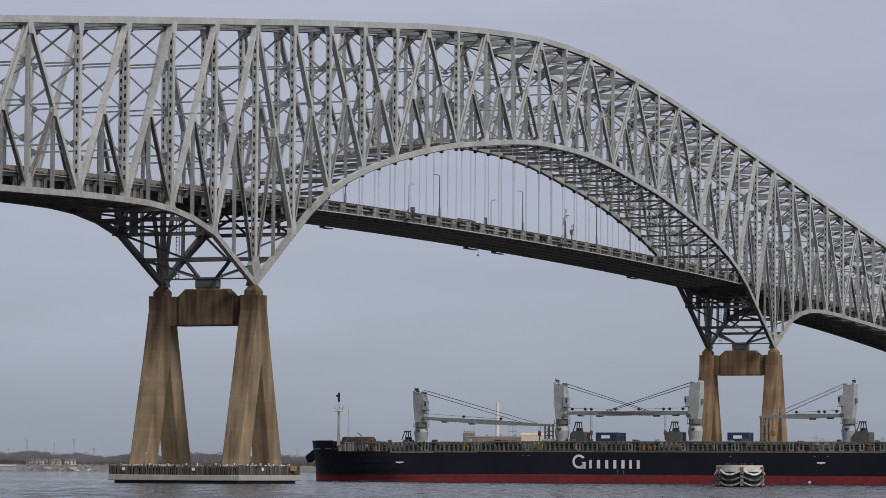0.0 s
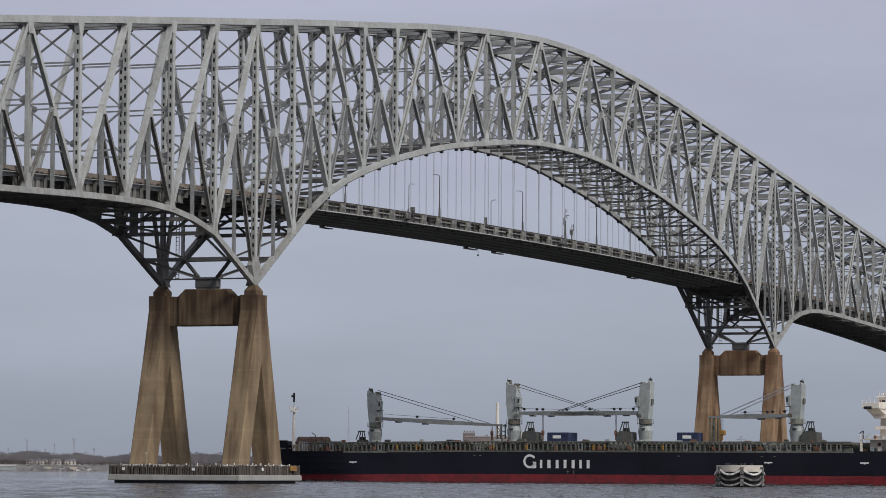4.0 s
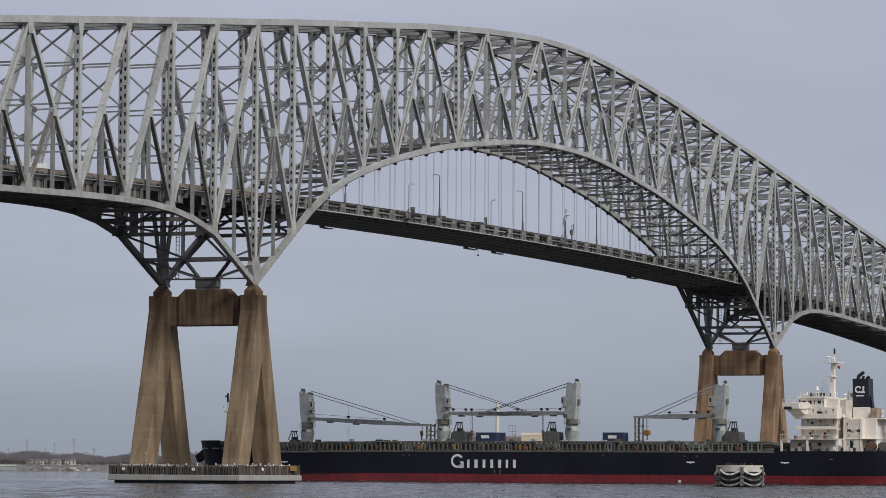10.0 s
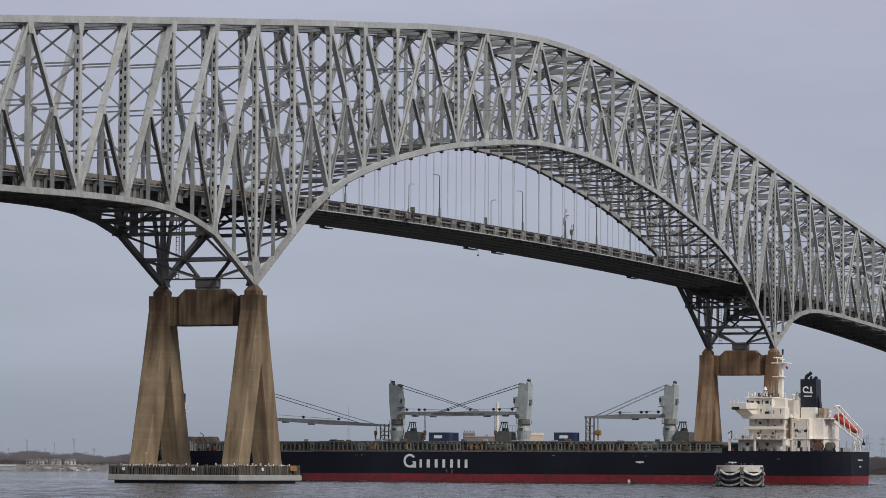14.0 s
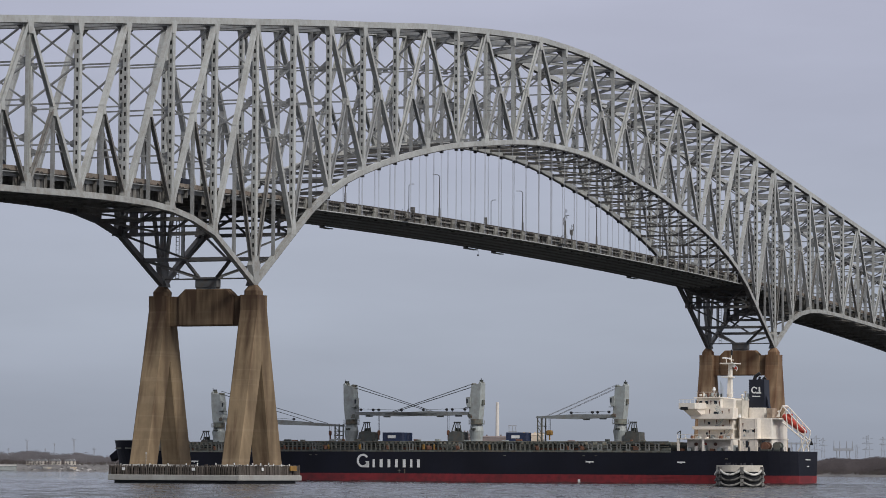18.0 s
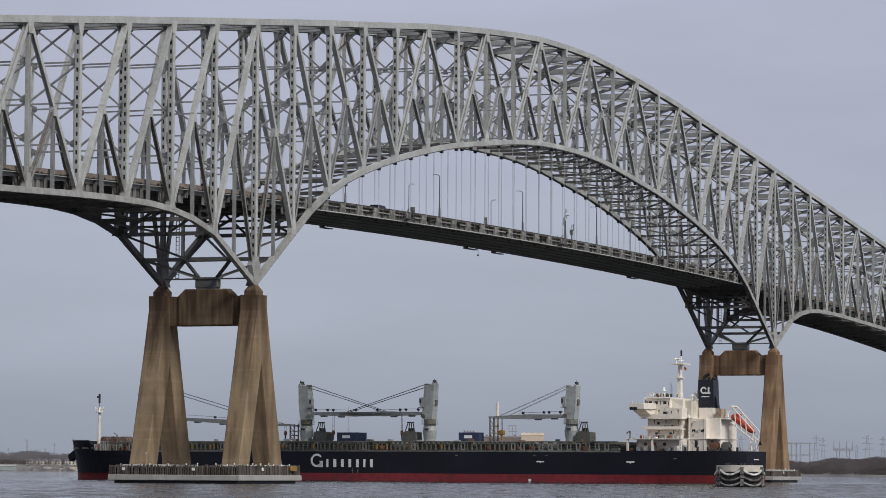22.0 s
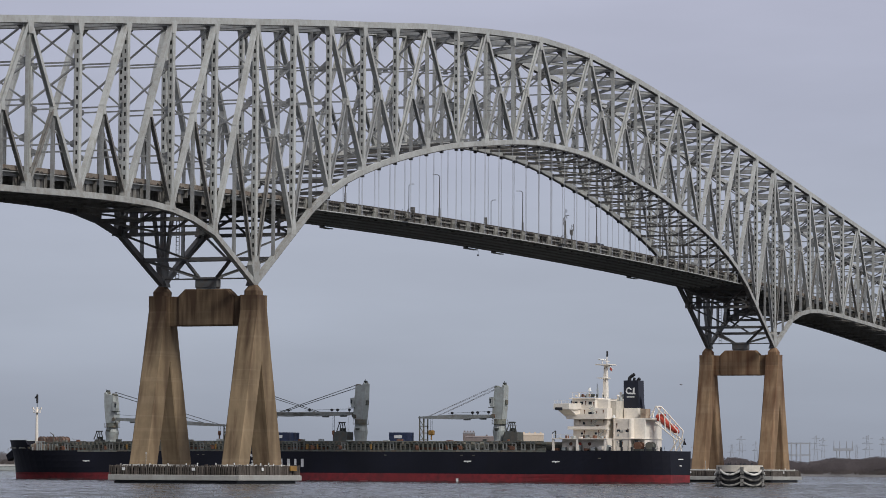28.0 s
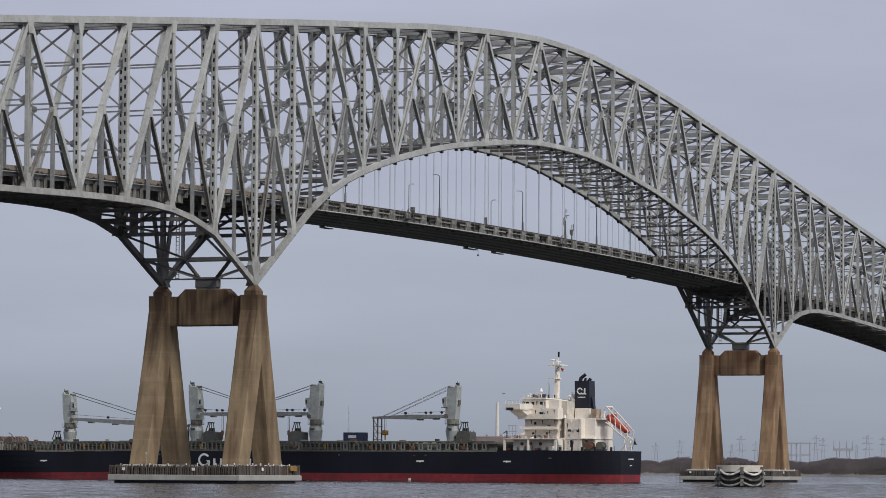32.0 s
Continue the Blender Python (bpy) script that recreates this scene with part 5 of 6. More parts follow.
    base = block("funnel_base", -91.8, -95.4, -1.7, 1.9, 14.9, 17.3)
    fun = part("funnel", prism([(-91.7, 17.3), (-95.4, 17.3), (-95.2, 23.7), (-91.6, 23.7)], "y", -1.55, 1.55), NAVY_DARK, SHIP, "tapered dark navy funnel")
    part("fin", prism([(-95.4, 15.2), (-96.3, 15.2), (-95.5, 20.0), (-95.4, 17.2)], "y", -0.6, 0.6), NAVY_DARK, fun)
    bm = bmesh.new()
    add_rod(bm, (-92.5, 0.4, 23.6), (-92.7, 0.4, 24.5), 0.42, 0.4, 12)
    add_rod(bm, (-92.7, 0.4, 24.4), (-93.8, 0.4, 25.2), 0.4, 0.38, 12)
    add_rod(bm, (-94.2, -0.3, 23.6), (-94.8, -0.3, 24.2), 0.4, None, 10)
    add_rod(bm, (-93.2, -0.6, 23.6), (-93.4, -0.6, 24.4), 0.3, None, 10)
    part("exhaust_pipe", bm, BLACK_RUBBER, fun, "sooty exhaust pipes")
    bm = bmesh.new()
    ring = []
    for j in range(20):
        a = radians(20 + 300 * j / 19)
        ring.append([(-92.9 - 0.75 * math.cos(a) * r, 21.3 + 0.8 * math.sin(a) * r) for r in (1.0, 0.58)])
    for p, q in zip(ring, ring[1:]):
        add_prism(bm, [p[0], q[0], q[1], p[1]], "y", 1.5, 1.58)
    add_box(bm, (-94.5, 1.5, 20.5), (-93.3, 1.58, 20.85))
    add_box(bm, (-94.3, 1.5, 20.85), (-93.9, 1.58, 22.0))
    part("funnel_emblem", bm, WHITE, fun, "white funnel emblem")
    part("lettering_bar", box((-94.3, 1.5, 19.75), (-92.4, 1.58, 19.98)), WHITE, fun)
    # main mast
    mast = part("radar_mast", prism([(-86.0, 19.8), (-87.0, 19.8), (-86.8, 27.4), (-86.3, 27.4)], "y", -0.6, 0.6), CREAM, SHIP, "white radar mast")
    bm = box((-88.2, -2.2, 27.3), (-84.9, 2.2, 27.55))
    part("mast_platform", box((-87.4, -0.6, 24.2), (-85.4, 2.6, 24.4)), CREAM, mast)
    add_rod(bm, (-85.6, 0, 27.5), (-85.6, 0, 28.6), 0.1)
    add_rod(bm, (-86.8, 0, 27.5), (-86.8, 0, 29.4), 0.12)
    add_box(bm, (-86.9, -1.2, 28.2), (-86.7, 1.2, 28.35))
    part("mast_platform", bm, CREAM, mast)
    part("radar_scanner", box((-86.0, -1.8, 28.5), (-85.3, 1.8, 28.8), 0.08), WHITE, mast)
    part("mast_light", box((-87.05, -0.2, 29.3), (-86.7, 0.2, 30.6), 0.08), BLACK_RUBBER, mast, "black signal at the masthead")
    part("flag", prism([(-87.2, 27.2), (-88.6, 25.6), (-88.9, 26.4), (-87.4, 27.9)], "y", 1.2, 1.24), WHITE, mast, "white flag with a red disc")
    part("flag_disc", prism([(-88.0, 26.3), (-88.5, 25.9), (-88.7, 26.4), (-88.2, 26.8)], "y", 1.25, 1.28), ORANGE, mast)
    part("radome", add_rod(rod((-84.3, 4, 19.8), (-84.3, 4, 21.2), 0.1), (-84.3, 4, 21.2), (-84.3, 4, 22.0), 0.45, 0.2, 12), WHITE, SHIP)
    for s in (-82, -83.5, -85, -86.5, -88, -89.5):
        part("roof_post", rod((s, 8.2 if s > -87 else 5.2, 19.5), (s, 8.2 if s > -87 else 5.2, 20.8), 0.04, None, 4), CREAM, SHIP)
    part("roof_rail", box((-87, 8.17, 20.7), (-81.5, 8.23, 20.78)), CREAM, SHIP)
    rnd = random.Random(91)
    for _ in range(22):
        s, y, h = rnd.uniform(-86.8, -81.3), rnd.uniform(-1, 8.3), rnd.uniform(0.2, 0.9)
        part("roof_gear", box((s, y, 19.8), (s + rnd.uniform(0.15, 0.5), y + 0.4, 19.8 + h), 0.03), rnd.choice((DARK_GREEN, CREAM, CRANE_GREY, DARK_GREEN, RUST)), SHIP)
    for e in (1, -1):
        for q in range(5):
            part("wing_rail_post", rod((-84.1 + q * 0.9, e * 14.9, 18.1), (-84.1 + q * 0.9, e * 14.9, 18.9), 0.035, None, 4), CREAM, SHIP)
        part("wing_rail", box((-84.15, e * 14.9 - 0.03, 18.85), (-80.45, e * 14.9 + 0.03, 18.92)), CREAM, SHIP)
    for s, z, y in ((-83.4, 14.6, 7.2), (-86.2, 14.6, 7.2), (-89.3, 14.6, 7.2), (-84.6, 12.2, 7.4), (-88.1, 12.2, 7.4), (-85.3, 18.9, 8.3), (-82.2, 18.8, 8.3), (-87.3, 18.7, 8.3), (-85.0, 16.9, 8.3), (-88.0, 16.6, 8.3), (-89.6, 16.9, 8.3), (-92.2, 13.8, 6.6), (-94.9, 12.6, 6.6), (-93.6, 9.9, 6.6)):
        part("rust_streak", prism([(s - 0.16, z - 0.1), (s + 0.16, z - 0.1), (s + 0.03, z - 1.2), (s - 0.05, z - 1.0)], "y", y + 0.02, y + 0.03), RUST, SHIP, "thin rust streak on cream paint")
    part("compass_deck_gear", box((-84.8, 2, 19.8), (-83.4, 4, 20.6), 0.1), DARK_GREEN, SHIP)
    # free-fall lifeboat on its ramp at the stern
    a, b = Vector((-100.2, 0, 15.0)), Vector((-104.1, 0, 12.2))
    bm = bmesh.new()
    add_rod(bm, a + Vector((0, 1.0, 0)), b + Vector((0, 1.0, 0)), 0.8, 0.75, 14)
    add_rod(bm, b + Vector((0, 1.0, 0)), b + Vector((-0.8, 1.0, -0.6)), 0.75, 0.3, 14)
    add_rod(bm, a + Vector((0.7, 1.0, 0.5)), a + Vector((0, 1.0, 0)), 0.45, 0.8, 14)
    add_box(bm, (-101.6, 0.5, 14.6), (-100.6, 1.5, 15.9))
    part("lifeboat", bm, ORANGE, SHIP, "orange-red free-fall lifeboat on a ramp")
    for y in (-0.6, 2.6):
        bm = rod((-99.8, y, 14.0), (-104.9, y, 10.0), 0.16)
        add_rod(bm, (-100.0, y, 17.6), (-105.3, y, 12.0), 0.14)
        add_rod(bm, (-100.0, y, 17.6), (-98.6, y, 15.2), 0.14)
        add_rod(bm, (-104.9, y, 10.0), (-105.3, y, 12.0), 0.14)
        add_rod(bm, (-104.2, y, 10.8), (-104.8, y, 7.4), 0.15)
        add_rod(bm, (-103.6, y, 7.4), (-105.3, y, 10.0), 0.18)
        for f in (0.25, 0.5, 0.75):
            add_rod(bm, Vector((-99.8, y, 14.0)).lerp(Vector((-104.9, y, 10.0)), f), Vector((-100.0, y, 17.6)).lerp(Vector((-105.3, y, 12.0)), f - 0.12), 0.13)
        part("lifeboat_ramp", bm, CREAM, SHIP, "white steel side frame of the launching ramp")
    part("ramp_crossbar", rod((-100.0, -0.6, 17.6), (-100.0, 2.6, 17.6), 0.2), CREAM, SHIP)
    part("boat_platform", box((-99.8, -2.2, 14.6), (-97.5, 4.4, 14.9)), CREAM, SHIP)
    # poop deck gear
    for s, y, m in ((-98.0, 7.4, RUST), (-100.2, 6.0, DECK_GREEN)):
        w = part("winch", box((s - 0.9, y - 1.2, 7.35), (s + 0.9, y + 1.2, 7.8), 0.05), DARK_GREEN, SHIP, "mooring winch on the poop deck")
        bm = rod((s, y - 0.9, 8.5), (s, y + 0.9, 8.5), 0.55, None, 14)
        for q in (-0.9, 0.9):
            add_rod(bm, (s, y + q - 0.06, 8.5), (s, y + q + 0.06, 8.5), 0.95, None, 16)
        part("drum", bm, m, w)
    # ladders, vents and pipes that break up the cream walls
    for s0, s1, z0, z1, y in ((-88.6, -90.4, 10.15, 12.4, 9.4), (-87.0, -88.8, 12.45, 14.8, 9.4), (-88.2, -86.6, 14.85, 17.2, 8.9)):
        bm = bmesh.new()
        for q in (-0.35, 0.35):
            add_rod(bm, (s0, y + q, z0), (s1, y + q, z1), 0.06, None, 4)
            add_rod(bm, (s0, y + q, z0 + 0.9), (s1, y + q, z1 + 0.9), 0.04, None, 4)
        for q in range(8):
            f = (q + 0.5) / 8
            add_box(bm, (s0 + (s1 - s0) * f - 0.12, y - 0.35, z0 + (z1 - z0) * f - 0.03), (s0 + (s1 - s0) * f + 0.12, y + 0.35, z0 + (z1 - z0) * f + 0.03))
        part("stairway", bm, CRANE_GREY, SHIP, "steep ship's stairway")
    rnd = random.Random(12)
    for _ in range(26):
        s = rnd.uniform(-90.2, -82)
        z = rnd.choice((10.15, 12.45, 14.85))
        h = rnd.uniform(0.3, 0.9)
        part("locker", box((s, 8.05, z), (s + rnd.uniform(0.3, 0.8), 8.5, z + h), 0.03), rnd.choice((CREAM, CREAM, CRANE_GREY, RUST, DARK_GREEN)), SHIP)
    for _ in range(14):
        s, z = rnd.uniform(-95.5, -91.3), rnd.uniform(8.0, 14.2)
        part("wall_fitting", box((s, 6.58, z), (s + rnd.uniform(0.15, 0.5), 6.72, z + rnd.uniform(0.15, 0.5)), 0.02), rnd.choice((CREAM, CREAM, CRANE_GREY)), SHIP)
    for s in (-91.6, -95.2):
        part("wall_pipe", rod((s, 6.66, 7.4), (s, 6.66, 15.0), 0.06, None, 6), CREAM, SHIP)
    for s, y, h in ((-88.2, 3.5, 1.0), (-89.4, -2.0, 1.4), (-88.0, -3.5, 0.8), (-97.2, 2.6, 0.9), (-97.0, -2.8, 1.2)):
        z = 19.4 if s > -92 else 15.2
        part("mushroom_vent", add_rod(rod((s, y, z), (s, y, z + h), 0.18, None, 8), (s, y, z + h), (s, y, z + h + 0.3), 0.42, 0.25, 10), CREAM, SHIP)
    for j in range(5):
        part("aerial", rod((-82.0 - j * 1.1, -5 + j * 2.2, 19.8), (-82.0 - j * 1.1, -5 + j * 2.2, 22.0 + (j * 3 % 4) * 0.5), 0.035, None, 4), CRANE_GREY, SHIP)
    for s in [-94.0 - q * 1.1 for q in range(10)]:
        y = hull_half(s, 7.3) - 0.25
        part("stern_rail_post", rod((s, y, 7.35), (s, y, 8.4), 0.035, None, 4), DARK_GREEN, SHIP)
    for s in (-93.5, -96, -98, -100.5, -102, -103.3):
        y = hull_half(s, 7.3) - 0.5
        part("bollard", rod((s, y, 7.35), (s, y, 8.2), 0.28, None, 8), DARK, SHIP)
    part("stern_staff", rod((-104.0, -2.5, 7.4), (-104.9, -2.5, 10.4), 0.06), DARK_GREEN, SHIP)
    part("stern_flag", prism([(-104.7, 10.2), (-105.3, 8.8), (-104.5, 8.9)], "y", -2.52, -2.48), BLACK_RUBBER, SHIP, "dark limp flag")
    # name and port on the transom, as bars
    for z, w in ((5.5, 1.5), (4.0, 0.6)):
        part("name_bar", box((STERN - 0.04, -w, z - 0.11), (STERN + 0.06, w, z + 0.11)), WHITE, SHIP)
    part("draught_mark", box((-91.6, hull_half(-91.6, 5.6) - 0.3, 5.5), (-90.4, hull_half(-91.2, 5.6) + 0.03, 5.7)), DECK_GREEN, SHIP)


NAVY_DARK = material("dark_navy_funnel_paint", (0.012, 0.014, 0.026), 0.45, 0, 0.2, 0.3, 2.0, 0.05, None, 0, False, 0, True)
build_house()


# ---- containers on the hatches ----
def build_container(length, mat, label):
    box_ = empty("shipping_container", label=label, category="container", group="containers on the deck")
    bm = box((-length / 2, -1.22, 0), (length / 2, 1.22, 2.5))
    n = int(length / 0.28)
    for j in range(n):
        s = -length / 2 + 0.25 + j * (length - 0.5) / (n - 1)
        add_box(bm, (s - 0.07, -1.25, 0.2), (s + 0.07, 1.25, 2.3))
    part("shell", bm, mat, box_)
    for s in (-1, 1):
        bm = bmesh.new()
        for y in (-0.9, -0.3, 0.3, 0.9):
            add_rod(bm, (s * (length / 2 + 0.05), y, 0.15), (s * (length / 2 + 0.05), y, 2.35), 0.04, None, 5)
        part("lock_rods", bm, mat, box_)
    part("panel", box((length / 2 - 4.0, 1.25, 0.95), (length / 2 - 1.6, 1.28, 1.75)), WHITE, box_, "white lettering panel")
    return box_


blue = build_container(6.06, NAVY, "navy blue shipping container on a hatch cover")
ABOARD.append((blue, (-2.6, 0.5, 9.42)))
other = copy_thing(blue, Matrix())
ABOARD.append((other, (-34.6, 0.5, 9.42)))
third_box = copy_thing(blue, Matrix())
ABOARD.append((third_box, (-2.6, -2.1, 9.42)))


# ---- far shores: by bearing from the view's middle in degrees to the right, and distance ----
def far(bearing, dist, z=0.0):
    a = YAW - radians(bearing)
    return Vector((EYE.x + dist * math.cos(a), EYE.y + dist * math.sin(a), z))


def shore_dist(b):
    """How far off the water's edge lies."""
    return 3500 - 200 * max(0, (b + 2) / 6) - 250 * max(0.0, min(1.0, (b - 4) / 3)) ** 1.5 + 25 * math.sin(b * 2.1) + 12 * math.sin(b * 5.3)


def rise_of(b):
    """The left bank stands high above the water, the right one is low."""
    return 1.0 - 0.5 * max(0.0, min(1.0, (b - 0.5) / 3))


def build_land():
    bm = bmesh.new()
    prev = None
    rnd = random.Random(8)
    for j in range(181):
        b = -18 + j * 0.2
        d = shore_dist(b) + rnd.uniform(-8, 8)
        ring = [bm.verts.new(far(b, q, z)) for q, z in ((d - 20, -1.5), (d, 0.2), (d + 6, 1.5 * rise_of(b)), (d + 30, 4.2 * rise_of(b)), (d + 60, 6.6 * rise_of(b)), (d + 230, (10 + 1.2 * math.sin(b * 3)) * rise_of(b)), (6800, 12.0))]
        if prev:
            for i in range(6):
                bm.faces.new((prev[i], prev[i + 1], ring[i + 1], ring[i]))
        prev = ring
    bmesh.ops.recalc_face_normals(bm, faces=bm.faces)
    tagged(part("far_shore", bm, LAND), "low muddy far shore of the river", "shore", kind="structure")


def build_woods(name, mat, count, b0, b1, depth, tall, label, seed, low=0.0):
    """Bare winter trees: a thin trunk with forks and a loose crown of twig tufts."""
    rnd = random.Random(seed)
    vs, fs = [], []

    def tri(p, size, flat):
        n = len(vs)
        a = rnd.uniform(0, math.tau)
        for q in range(3):
            t = a + q * 2.1 + rnd.uniform(-0.5, 0.5)
            vs.append((p[0] + size * math.cos(t) * math.sin(YAW), p[1] - size * math.cos(t) * math.cos(YAW) + rnd.uniform(-1, 1), p[2] + size * math.sin(t) * flat))
        fs.append((n, n + 1, n + 2))

    def stick(p, q, w):
        n = len(vs)
        sx, sy = w * math.sin(YAW), -w * math.cos(YAW)
        vs.extend(((p[0] - sx, p[1] - sy, p[2]), (p[0] + sx, p[1] + sy, p[2]), (q[0] + sx * .4, q[1] + sy * .4, q[2]), (q[0] - sx * .4, q[1] - sy * .4, q[2])))
        fs.append((n, n + 1, n + 2, n + 3))
    for _ in range(count):
        b = rnd.uniform(b0, b1)
        d = shore_dist(b) + depth[0] + (depth[1] - depth[0]) * rnd.random()
        wave = 0.82 + 0.12 * math.sin(b * 2.3 + seed) + 0.1 * math.sin(b * 7.7 + 2 * seed)
        h = rnd.uniform(*tall) * wave
        c = far(b, d, (5.0 + 5.0 * (d - shore_dist(b)) / 230 if d > shore_dist(b) + 40 else 1.5) * rise_of(b) + low)
        stick(c, (c.x, c.y, c.z + h * 0.7), 0.25)
        for q in range(7):
            z = h * rnd.uniform(0.2, 0.6)
            a = rnd.uniform(-1, 1) * h * 0.3
            stick((c.x, c.y, c.z + z), (c.x + a * math.sin(YAW), c.y - a * math.cos(YAW), c.z + z + h * rnd.uniform(0.2, 0.4)), 0.14)
        for q in range(95):
            z = rnd.random() ** 0.8
            r = h * 0.34 * math.sqrt(max(0.02, 1 - (2 * z - 0.9) ** 2))
            a = rnd.uniform(-1, 1) * r
            tri((c.x + a * math.sin(YAW), c.y - a * math.cos(YAW) + rnd.uniform(-2, 2), c.z + h * (0.12 + 0.86 * z)), rnd.uniform(0.12, 0.42) * h / 13, 1.3)
    me = bpy.data.meshes.new(name)
    me.from_pydata(vs, [], fs)
    me.materials.append(mat)
    tagged(new(name, me), label, "trees", kind="stuff")


def build_riprap():
    """Loose boulders, walls and slips along the bank, light and dark."""
    rnd = random.Random(61)
    vs, fs = [], []
    for _ in range(1800):
        b = rnd.uniform(-8.2, 1.5)
        d = shore_dist(b) + 58 * rnd.random() ** 1.5
        rise = (d - shore_dist(b)) / 60
        c = far(b, d, 0.3 + 5.8 * rise * rise_of(b))
        w, t, h = rnd.uniform(0.8, 4.5) * (1.0 if rnd.random() < 0.85 else 2.0), rnd.uniform(0.8, 2.0), rnd.uniform(0.5, 1.6)
        n = len(vs)
        ux, uy = math.sin(YAW), -math.cos(YAW)
        for z, k in ((-0.8, 1.0), (h, 0.6)):
            for p, q in ((-1, -1), (1, -1), (1, 1), (-1, 1)):
                j = k * rnd.uniform(0.75, 1.1)
                vs.append((c.x + p * w / 2 * j * ux + q * t * j * uy * -1, c.y + p * w / 2 * j * uy + q * t * j * ux, c.z + z))
        fs += [(n + 4, n + 5, n + 6, n + 7)] + [(n + i, n + (i + 1) % 4, n + 4 + (i + 1) % 4, n + 4 + i) for i in range(4)]
    me = bpy.data.meshes.new("riprap")
    me.from_pydata(vs, [], fs)
    me.materials.append(RIPRAP)
    tagged(new("riprap", me), "loose pale and dark boulders along the bank", "rocks", kind="stuff")


def make_riprap():
    m = material("bank_boulders", (0.2, 0.19, 0.18), 0.95, 0, 0.2, 0.5, 2.0, 0.2)
    n, l = m.node_tree.nodes, m.node_tree.links
    g = n.new("ShaderNodeNewGeometry")
    r = n.new("ShaderNodeValToRGB")
    e = r.color_ramp.elements
    e[0].color, e[1].color = (0.06, 0.055, 0.055, 1), (0.5, 0.48, 0.46, 1)
    k = e.new(0.75)
    k.color = (0.2, 0.19, 0.185, 1)
    l.new(g.outputs["Random Per Island"], r.inputs[0])
    l.new(r.outputs[0], n["Principled BSDF"].inputs["Base Color"])
    return m


RIPRAP = make_riprap()


def build_pylon(b, d, h, w, arms, label="grey lattice power pylon far behind the shore"):
    h *= 0.8 if b < 3 else 1.0
    top = empty("power_pylon", pose(*far(b, d, 3.0), 0, 0, math.degrees(YAW) - 90), label=label, category="pylon", group="power pylons")
    bm = bmesh.new()
    for sx in (-1, 1):
        for sy in (-1, 1):
            add_rod(bm, (sx * w, sy * w, 0), (sx * w * 0.25, sy * w * 0.25, h), 0.2, 0.14, 4)
    n = 6
    for j in range(n):
        z0, z1 = h * j / n, h * (j + 1) / n
        w0, w1 = w * (1 - 0.75 * j / n), w * (1 - 0.75 * (j + 1) / n)
        for e in (-1, 1):
            add_rod(bm, (-e * w0, -w0, z0), (e * w1, -w1, z1), 0.1, None, 4)
    part("tower", bm, PYLON, top)
    for z in arms:
        part("crossarm", add_rod(rod((-w * 1.7, 0, h * z), (w * 1.7, 0, h * z), 0.18, None, 4), (-w * 1.7, 0, h * z), (0, 0, h * z + 2.5), 0.12, None, 4), PYLON, top)
    return top


